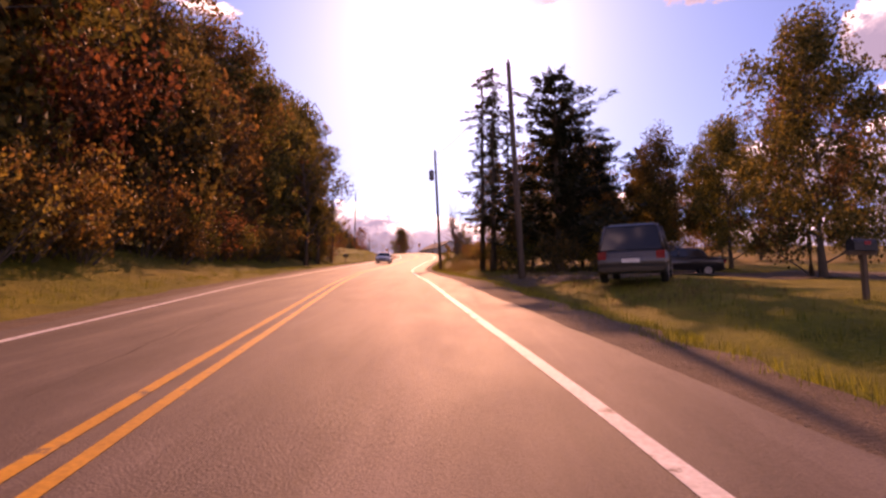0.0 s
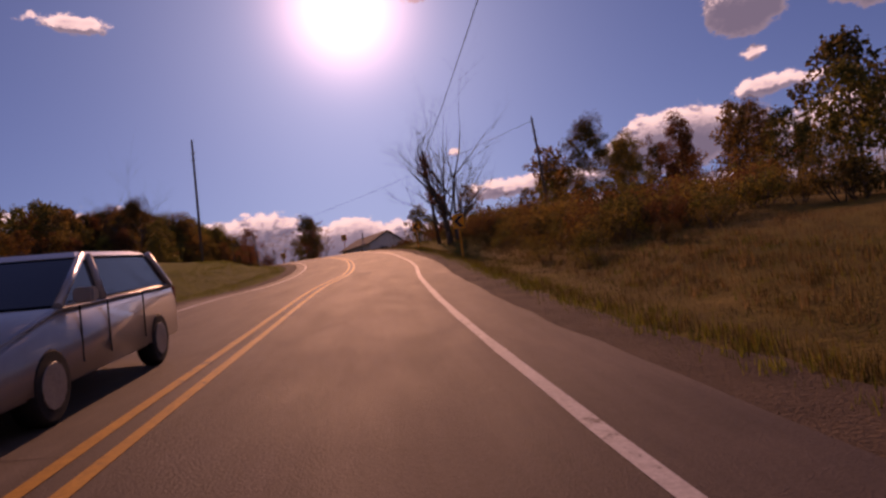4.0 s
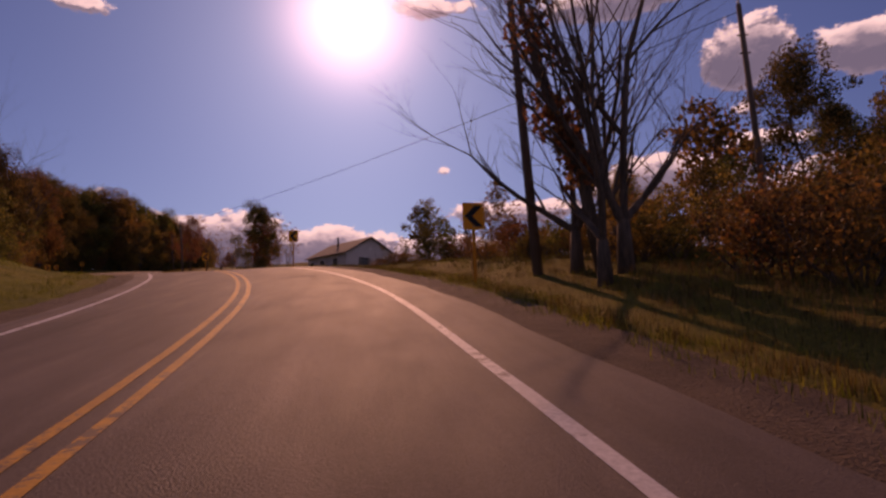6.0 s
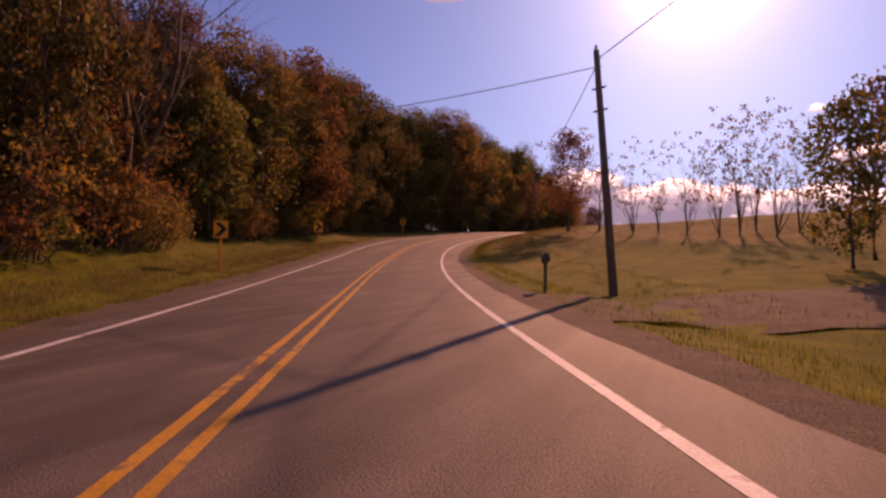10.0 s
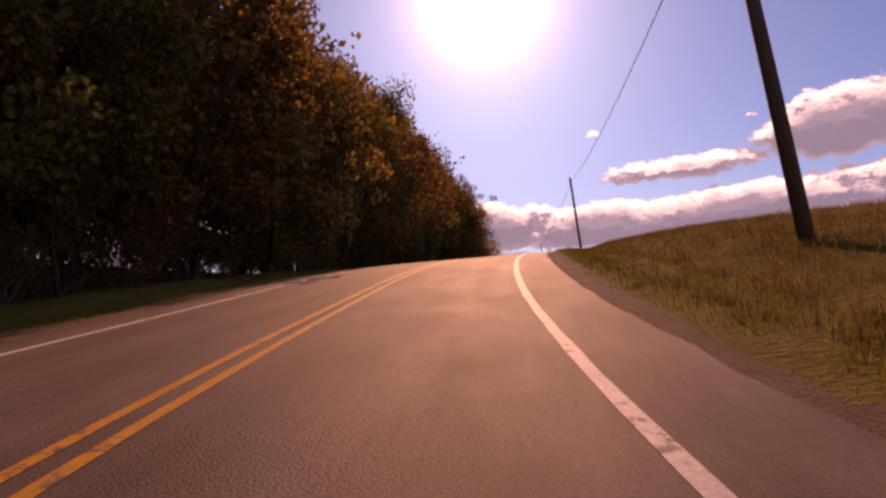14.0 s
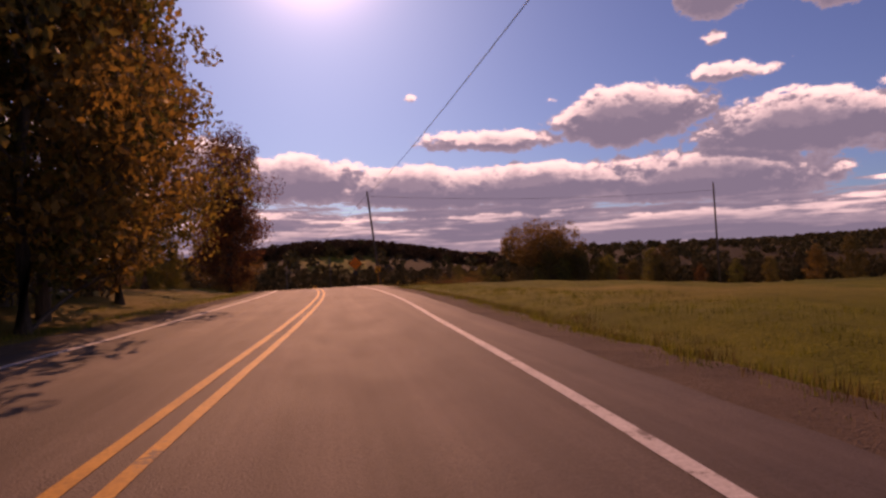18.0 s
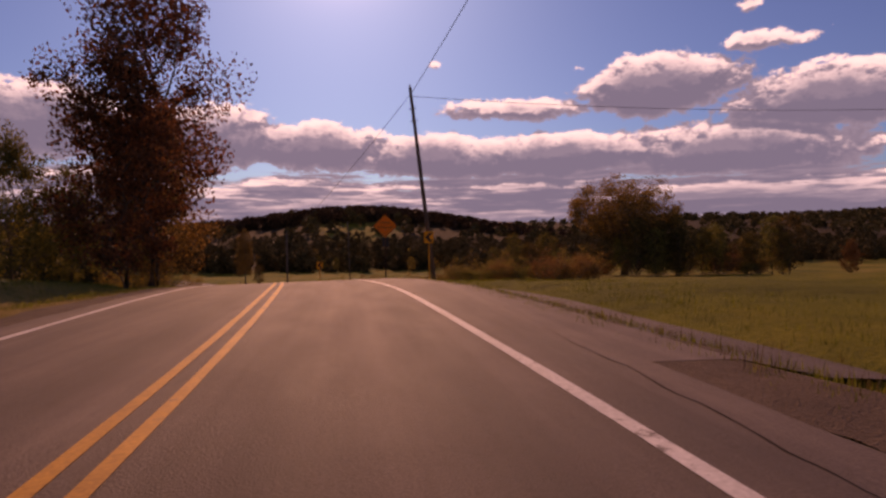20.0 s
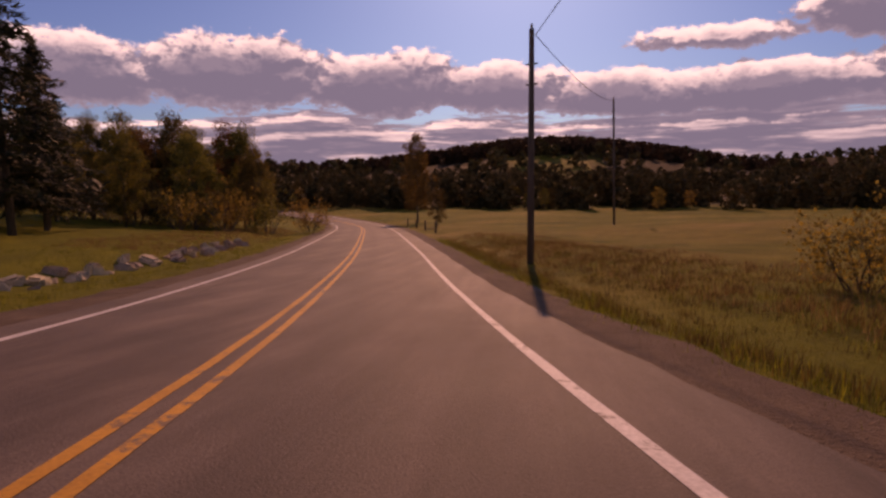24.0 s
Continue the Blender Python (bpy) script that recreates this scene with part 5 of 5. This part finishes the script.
def car(name, x, y, z, turn, colour, length, width, tall, label, hatch=True):
    """A car facing its local +y; wheels, glass and lamps are parts."""
    fx, fy = -math.sin(radians(turn)), math.cos(radians(turn))
    on_road = abs(x - float(road_x(y))) < 4
    slope = lambda dx, dy: ((float(smooth_through(y + dy, RZ)) - float(smooth_through(y - dy, RZ))) - math.tan(radians(float(smooth_through(y, RB)))) * 2 * (dx - dy * float(road_slope(y))) if on_road
                            else zg(x + dx, y + dy) - zg(x - dx, y - dy)) / 2
    pitch, roll = math.degrees(math.atan(slope(fx, fy))), math.degrees(math.atan(slope(fy, -fx)))
    ob = thing(name, x, y, label, "car", z=z, turn=turn, lean=(pitch, -roll))
    paint = paint_material(name + "_paint", colour)
    L, W = length / 2, width / 2
    rear = -L if hatch else -L + 0.05
    side = [(-L + 0.05, 0.30), (L - 0.08, 0.28), (L, 0.45), (L - 0.02, 0.62), (L - 0.16, 0.76), (L - 1.15, 0.96), (-L + 0.12, 1.0), (rear, 0.86), (rear - 0.02, 0.5)]
    bm = bmesh.new()
    rows = []
    for f, inset in ((-1, 0.0), (-0.93, -0.06), (0.93, -0.06), (1, 0.0)):
        rows.append([bm.verts.new((f * W * (0.96 if abs(f) == 1 and pz > 0.9 else 1), py * (1 if abs(f) < 1 else 0.985), pz - (0.02 if abs(f) == 1 else 0))) for py, pz in side])
    for r0, r1 in zip(rows, rows[1:]):
        for i in range(len(side)):
            j = (i + 1) % len(side)
            bm.faces.new((r0[i], r0[j], r1[j], r1[i]))
    bm.faces.new(rows[0][::-1])
    bm.faces.new(rows[-1])
    bmesh.ops.recalc_face_normals(bm, faces=bm.faces)
    bmesh.ops.bevel(bm, geom=[e for e in bm.edges if e.calc_face_angle(0) > 0.35], offset=0.05, segments=3, affect="EDGES")
    for f in bm.faces:
        f.smooth = True
    part("body", bm, paint, ob, "painted lower body")
    back = -L + (0.18 if hatch else 0.9)
    base = [(back - 0.05, 1.0), (L - 1.2, 0.98)]
    top = [(back + 0.3, tall - 0.06), (L - 2.1, tall - 0.06)]

    def cab(y0, y1, z0, y2, y3, z1, w0, w1):
        b = bmesh.new()
        lo = [b.verts.new(v) for v in ((-w0, y0, z0), (w0, y0, z0), (w0, y1, z0), (-w0, y1, z0))]
        hi = [b.verts.new(v) for v in ((-w1, y2, z1), (w1, y2, z1), (w1, y3, z1), (-w1, y3, z1))]
        b.faces.new(lo[::-1])
        b.faces.new(hi)
        for i in range(4):
            j = (i + 1) % 4
            b.faces.new((lo[i], lo[j], hi[j], hi[i]))
        bmesh.ops.bevel(b, geom=b.edges[:], offset=0.035, segments=2, affect="EDGES")
        return b

    part("glasshouse", cab(base[0][0], base[1][0], 0.97, top[0][0], top[1][0], tall - 0.06, W * 0.93, W * 0.76), GLASS, ob, "dark tinted windows")
    bm = cab(top[0][0] - 0.04, top[1][0] + 0.06, tall - 0.07, top[0][0] + 0.1, top[1][0] - 0.15, tall, W * 0.79, W * 0.66)
    part("roof", bm, paint, ob)
    for s in (-1, 1):
        for (yb, yt) in ((base[0][0], top[0][0]), (base[1][0], top[1][0]), (0.1, 0.0)):
            bm = bmesh.new()
            tube(bm, [(s * W * 0.94, yb, 0.97), (s * W * 0.77, yt, tall - 0.04)], [0.045, 0.04], 6)
            part("pillar", bm, paint, ob)
        part("tail_lamp", boxed(*(lambda p, q: (min(p, q), -L - 0.02, 0.72, max(p, q), -L + 0.06, 0.95))(s * W * 0.72, s * W * 0.97), bevel=0.01), LAMP_RED, ob, "red tail lamp")
        part("headlamp", boxed(*(lambda p, q: (min(p, q), L - 0.16, 0.60, max(p, q), L - 0.005, 0.73))(s * W * 0.55, s * W * 0.95), bevel=0.01), LAMP_CLEAR, ob, "clear headlamp")
        bm = bmesh.new()
        box(bm, *(lambda p, q: (min(p, q), L - 1.55, 0.98, max(p, q), L - 1.40, 1.12))(s * W * 0.98, s * (W * 0.98 + 0.18)), bevel=0.02)
        part("mirror", bm, paint, ob)
        for yw in (-L + 0.85, L - 0.9):
            wheel = new("wheel")
            wheel.parent = ob
            wheel.location = (s * (W - 0.1), yw, 0.33)
            bm = bmesh.new()
            tube(bm, [(-0.11, 0, 0), (-0.08, 0, 0), (0.08, 0, 0), (0.11, 0, 0)], [0.29, 0.33, 0.33, 0.29], 20)
            part("tyre", bm, RUBBER, wheel, "black rubber tyre")
            bm = bmesh.new()
            tube(bm, [(-0.118, 0, 0), (0.118, 0, 0)], [0.2, 0.2], 14)
            part("rim", bm, STEEL, wheel, "grey metal rim")
    for yy, nm in ((-L - 0.04, "rear_bumper"), (L - 0.10, "front_bumper")):
        part(nm, boxed(-W * 0.95, yy, 0.36, W * 0.95, yy + 0.13, 0.54, bevel=0.045), paint, ob)
    part("grille", boxed(-W * 0.48, L - 0.06, 0.57, W * 0.48, L + 0.012, 0.70, bevel=0.02), DARK_METAL, ob, "dark front grille")
    part("air_intake", boxed(-W * 0.6, L - 0.06, 0.30, W * 0.6, L + 0.02, 0.355, bevel=0.01), DARK_METAL, ob)
    for s in (-1, 1):
        for yd in (-L + 1.35, 0.12, L - 1.5):
            part("door_seam", boxed(*(lambda p, q: (min(p, q), yd - 0.006, 0.42, max(p, q), yd + 0.006, 0.95))(s * (W - 0.01), s * (W + 0.004))), DARK_METAL, ob)
    bm = boxed(-0.26, -L - 0.062, 0.62, 0.26, -L - 0.045, 0.74)
    part("number_plate", bm, TRIM, ob, "blank pale number plate")
    return ob


car("parked_van", 5.9, 17.4, zg(5.9, 17.4) + 0.03, -21, (0.03, 0.028, 0.03), 4.8, 1.95, 1.78, "dark parked minivan standing on the gravel drive")
car("silver_sedan", 12.8, 36.3, zg(12.8, 36.3) + 0.03, 100, (0.40, 0.40, 0.41), 4.6, 1.8, 1.45, "silver sedan parked across the yard", False)
car("dark_sedan", 11.9, 30.9, zg(11.9, 30.9) + 0.03, 80, (0.02, 0.02, 0.025), 4.6, 1.8, 1.45, "dark sedan parked in the yard", False)

p = road_point(77, -1.65)
car("silver_car", p.x, p.y, p.z, 180 + 2, (0.42, 0.42, 0.43), 4.5, 1.8, 1.48, "silver car coming the other way on the road")


def rock(name, x, y, size, seed, label):
    rnd = random.Random(seed)
    bm = bmesh.new()
    bmesh.ops.create_cube(bm, size=size * 1.5)
    bmesh.ops.bevel(bm, geom=bm.edges[:], offset=size * 0.3, segments=2, affect="EDGES")
    a, b, c = rnd.uniform(0.9, 1.5), rnd.uniform(0.6, 0.9), rnd.uniform(0.6, 0.95)
    for v in bm.verts:
        k = 1 + 0.5 * noise.noise(v.co * (0.9 / size) + Vector((seed * 3.1, 0, 0))) + 0.25 * noise.noise(v.co * (2.6 / size) + Vector((0, seed, 0)))
        v.co = Vector((v.co.x * a * k, v.co.y * b * k, v.co.z * c * k))
    ob = part(name, bm, STONE)
    ob.matrix_basis = pose(x, y, zg(x, y) + size * 0.25, rnd.uniform(-25, 25), rnd.uniform(-25, 25), rnd.uniform(0, 360))
    return tagged(ob, label, "rock", "row of rocks along the lawn")


for i in range(84):
    q = road_point(395 + i * 0.56, -7.5 - 2.8 * max(0.0, 1 - i / 36) - 0.4 * (i % 2) - 0.3 * math.sin(i * 1.7))
    rock("lawn_rock", q.x, q.y, 0.28 + 0.12 * math.sin(i * 2.3), i + 1, "pale grey field stone in a rough row along the lawn")


def apron(name, y0, y1, u0, u1, mat, label, lift=0.03):
    """A drive or gravel patch laid on the land beside the road."""
    nu, ny = max(2, int(abs(u1 - u0) / 0.8)), max(2, int((y1 - y0) / 0.8))
    verts, faces = [], []
    rnd = random.Random(int(y0 * 7))
    for i in range(ny + 1):
        for j in range(nu + 1):
            wob = rnd.uniform(-0.15, 0.15)
            q = road_point(y0 + (y1 - y0) * i / ny + (wob if i in (0, ny) else 0), u0 + (u1 - u0) * j / nu)
            z = max(zg(q.x, q.y) + lift, q.z - 0.008 if abs(u0 + (u1 - u0) * j / nu) < 5.4 else -99)
            verts.append((q.x, q.y, z))
    for i in range(ny):
        for j in range(nu):
            k = i * (nu + 1) + j
            faces.append((k, k + 1, k + nu + 2, k + nu + 1))
    return tagged(sheet(name, verts, faces, mat, smooth=True), label, "drive", kind="structure")


apron("drive_yard", 19, 31, 4.4, 30, GRAVEL, "gravel drive into the yard")
apron("drive_left", 150, 158, -28, -3.9, GRAVEL, "gravel drive up the bank")
apron("drive_house", 176, 182, 4.4, 22, GRAVEL, "gravel drive to the house")
apron("drive_field", 338, 367, 4.45, 7.4, ASPHALT, "worn asphalt truck entrance widening the road", 0.05)

# marks of wear on the road
TAR = mottled("tar_seal", (0.016, 0.014, 0.013), (0.035, 0.031, 0.029), 3.0, 0.95, 20, 0.3, 0.004, spec=0.05)
PATCH = mottled("asphalt_patch", (0.035, 0.030, 0.028), (0.07, 0.060, 0.056), 1.2, 0.8, 50, 0.5, 0.01)


def crack(y, u, length, across, seed, width=0.015, mat=None):
    """A tarred crack wandering over the asphalt."""
    rnd = random.Random(seed)
    n = max(5, int(length / 0.25))
    skew = rnd.uniform(-0.4, 0.4) * min(1.0, length)
    verts, faces, wander = [], [], 0.0
    for i in range(n + 1):
        f = i / n
        wander += rnd.uniform(-0.035, 0.035)
        yy, uu = (y + wander + skew * f, u + f * length) if across else (y + f * length, u + wander + skew * f)
        w = width * rnd.uniform(0.4, 1.3) * (0.4 + 0.6 * math.sin(math.pi * f))
        for s in (-1, 1):
            verts.append(road_point(yy + (s * w if across else 0), uu + (0 if across else s * w), 0.0045))
        if i:
            k = 2 * i
            faces.append((k - 2, k - 1, k + 1, k))
    return sheet("crack", verts, faces, mat or TAR, ROAD, "dark tarred crack")


HAIRLINE = mottled("hairline_crack", (0.022, 0.018, 0.016), (0.05, 0.04, 0.034), 4.0, 0.95, 20, 0.2, 0.003, spec=0.05)
rc = random.Random(5)
for i in range(22):
    across = rc.random() < 0.45
    crack(rc.uniform(0, 450), rc.uniform(-3.0, 1.2) if across else rc.choice((-2.6, -1.0, 0.9, 1.7, 2.7, 3.9)), rc.uniform(1.0, 3.4) if across else rc.uniform(2, 7), across, i, 0.008, HAIRLINE)


def blotch(y, u, radius, seed):
    """A ragged dark spot where the surface has broken and been tarred."""
    rnd = random.Random(seed)
    n = 18
    verts = [road_point(y, u, 0.0042)]
    for i in range(n):
        a = 2 * math.pi * i / n
        r = radius * rnd.uniform(0.45, 1.15)
        verts.append(road_point(y + math.sin(a) * r * 1.7, u + math.cos(a) * r * 0.7, 0.0042))
    return sheet("tar_spot", verts, [(0, i + 1, (i + 1) % n + 1) for i in range(n)], TAR, ROAD, "dark ragged tar spot")


rb = random.Random(17)
for y, u, r in ((95, 0.9, 0.06), (125.3, 2.3, 0.045), (126.2, 2.1, 0.04), (262, 1.4, 0.06), (355.4, 2.3, 0.06), (356.4, 2.35, 0.055), (358.5, 2.5, 0.04)):
    for i in range(14):
        blotch(y + rb.gauss(0, 0.5), u + rb.gauss(0, 0.07), rb.uniform(0.02, r), rb.randint(0, 9999))
for y in (188, 246):
    crack(y, -3.1, 6.3, True, int(y), 0.02)
# the broken patch in the first bend
for y, u, length, across, width in ((127.0, 0.2, 1.6, True, 0.018), (127.0, 1.9, 1.4, True, 0.025), (125.55, 1.55, 0.75, True, 0.035), (125.0, 2.3, 1.5, False, 0.025), (126.0, 2.0, 1.0, False, 0.02), (126.4, 1.6, 0.7, True, 0.02)):
    crack(y, u, length, across, int(y * 10 + u * 7), width)
for i, (y0, y1, u0, u1) in enumerate(((125.2, 126.0, 1.2, 2.5), (96, 99, 0.5, 1.3), (361, 366, 1.0, 1.9), (284, 290, -2.6, -1.0))):
    ribbon("patch", y0, y1, u0, u1, 0.0035, PATCH, ROAD, "darker asphalt repair patch", ragged=0.06, step=0.4, seed=20 + i)


def fence_post(x, y):
    ob = thing("fence_post", x, y, "short weathered wooden post at the bend", "post", "posts along the last bend")
    part("shaft", boxed(-0.09, -0.09, -0.3, 0.09, 0.09, 1.15, bevel=0.015), BROWN_WOOD, ob)
    part("cap", boxed(-0.1, -0.1, 1.15, 0.1, 0.1, 1.19, bevel=0.01), BROWN_WOOD, ob)
    return ob


for y in (462, 472, 481, 490):
    q = road_point(y, 7.5)
    fence_post(q.x, q.y)


# ---- grass and far woods ----
GRASS = foliage("grass_blades", (0.06, 0.065, 0.008), (0.16, 0.155, 0.014), (0.30, 0.26, 0.024), 0.1, 0.55)
STRAW = foliage("dry_grass", (0.10, 0.068, 0.02), (0.22, 0.15, 0.045), (0.38, 0.27, 0.09), 0.1, 0.5)


def grass(name, strips, mat, height, seed, label):
    """Tufts of blades beside the road: strips of (y0, y1, u0, u1, tufts)."""
    rng = np.random.default_rng(seed)
    verts, faces = [], []
    base = 0
    for y0, y1, u0, u1, n in strips:
        y = rng.uniform(y0, y1, n)
        u = u0 + (u1 - u0) * rng.random(n) ** 1.3
        k = road_slope(y)
        c = 1 / np.sqrt(1 + k * k)
        x, yy = road_x(y) + u * c, y - u * c * k
        z = ground(x, yy)
        blades = 12
        x, yy, z = (np.repeat(v, blades) for v in (x, yy, z))
        m = len(x)
        x, yy = x + rng.normal(0, 0.12, m), yy + rng.normal(0, 0.12, m)
        h = height * rng.uniform(0.45, 1.25, m) * np.repeat(rng.uniform(0.6, 1.2, n), blades)
        a, lean = rng.uniform(0, 6.283, m), rng.uniform(0.1, 0.55, m) * h
        w = 0.005 + 0.014 * h
        ax, ay = np.cos(a), np.sin(a)
        p0 = np.stack([x - ay * w, yy + ax * w, z - 0.03], 1)
        p1 = np.stack([x + ay * w, yy - ax * w, z - 0.03], 1)
        p2 = np.stack([x + ax * lean, yy + ay * lean, z + h], 1)
        verts.append(np.stack([p0, p1, p2], 1).reshape(-1, 3))
        faces.append(np.arange(3 * m).reshape(-1, 3) + base)
        base += 3 * m
    ob = sheet(name, np.concatenate(verts).tolist(), np.concatenate(faces).tolist(), mat)
    return tagged(ob, label, "grass", kind="stuff")


grass("verge_grass", [(-2, 445, 5.0, 7.0, 6000), (-2, 445, 5.2, 12, 13000), (-2, 60, -4.8, -12, 2200), (60, 165, -4.8, -12, 3500), (165, 345, -4.6, -8, 3200), (345, 450, -4.8, -13, 3600)], GRASS, 0.13, 1, "green roadside grass in ragged tufts")
grass("dry_weeds", [(55, 116, 7.5, 16, 3000), (215, 262, 7.0, 15, 2200), (376, 420, 8.5, 15, 1800), (428, 470, -7, -13, 1600), (420, 450, 6.5, 14, 1500), (10, 60, 6.5, 12, 700), (160, 215, -5.5, -9, 1500)], STRAW, 0.19, 2, "tall dry tan weeds beside the road")
RUST = foliage("rust_weeds_leaf", (0.06, 0.028, 0.010), (0.13, 0.062, 0.02), (0.22, 0.11, 0.03), 0.1, 0.4)
grass("rust_weeds", [(50, 135, 5.6, 11, 4800), (205, 275, 5.6, 11, 3400), (366, 440, 5.8, 13, 6000), (130, 170, 6, 11, 800), (275, 345, 5.4, 7.5, 900), (160, 215, -5.2, -9, 1500)], RUST, 0.16, 3, "low rust-brown weeds among the grass")


def far_wood(name, spots, mat, seed, label, quads=170, size=1.15):
    """Distant woods: many rough crowns in one mesh. spots: (x, y, height, width)."""
    rng = np.random.default_rng(seed)
    verts, faces, base = [], [], 0
    for x, y, h, w in spots:
        z0 = zg(x, y) - 0.5
        n = quads
        t = rng.random(n)
        r = w * 0.5 * np.sqrt(rng.random(n)) * np.sin(np.pi * np.clip(0.12 + 0.86 * t, 0, 1)) ** 0.6
        a = rng.uniform(0, 6.283, n)
        c = np.stack([x + r * np.cos(a), y + r * np.sin(a), z0 + h * t], 1)
        s = size * rng.uniform(0.5, 1.3, n)[:, None]
        d1 = rng.normal(size=(n, 3))
        d1 /= np.linalg.norm(d1, axis=1)[:, None]
        d2 = np.cross(d1, rng.normal(size=(n, 3)))
        d2 /= np.linalg.norm(d2, axis=1)[:, None]
        verts.append(np.stack([c - d1 * s, c + d2 * s * 0.7, c + d1 * s, c - d2 * s * 0.6], 1).reshape(-1, 3))
        faces.append(np.arange(4 * n).reshape(-1, 4) + base)
        base += 4 * n
    ob = sheet(name, np.concatenate(verts).tolist(), np.concatenate(faces).tolist(), mat)
    return tagged(ob, label, "woods", kind="stuff")


rw = random.Random(77)
FAR_MIX = foliage("far_foliage", (0.07, 0.042, 0.020), (0.10, 0.059, 0.026), (0.135, 0.078, 0.032), 0.25, 0.12, 0.02)
belt = []
for i in range(520):
    # the wood across the valley, behind the field
    x = rw.uniform(-330, 330)
    belt.append((x, 568 + 0.10 * abs(x) + rw.uniform(0, 70), rw.uniform(7, 11.5), rw.uniform(6, 10)))
for i in range(380):
    x = rw.uniform(-380, 420)
    belt.append((x, 690 + 0.1 * abs(x) + rw.uniform(0, 90), rw.uniform(8, 13), rw.uniform(7, 11)))
far_wood("valley_wood", belt, FAR_MIX, 3, "brown autumn woods across the valley", 290, 0.8)
crest = []
for i in range(1000):
    a = rw.gauss(0, 1)
    crest.append((-30 + 95 * a, 955 + rw.uniform(-70, 90), rw.uniform(8, 12), rw.uniform(7, 11)))
far_wood("hill_wood", crest, FAR_MIX, 4, "brown autumn woods on the far hill", 120, 1.4)
ridge = []
for i in range(800):
    x, y = 985 + 260 * rw.gauss(0, 1), 1060 + 200 * rw.gauss(0, 1)
    ridge.append((x, y, rw.uniform(9, 13), rw.uniform(16, 26)))
for i in range(1000):
    x = rw.uniform(-900, 1500)
    ridge.append((x, rw.uniform(760, 1300) + 0.25 * abs(x), rw.uniform(8, 13), rw.uniform(10, 16)))
far_wood("ridge_wood", ridge, FAR_MIX, 5, "brown autumn woods along the far ridge", 70, 2.4)
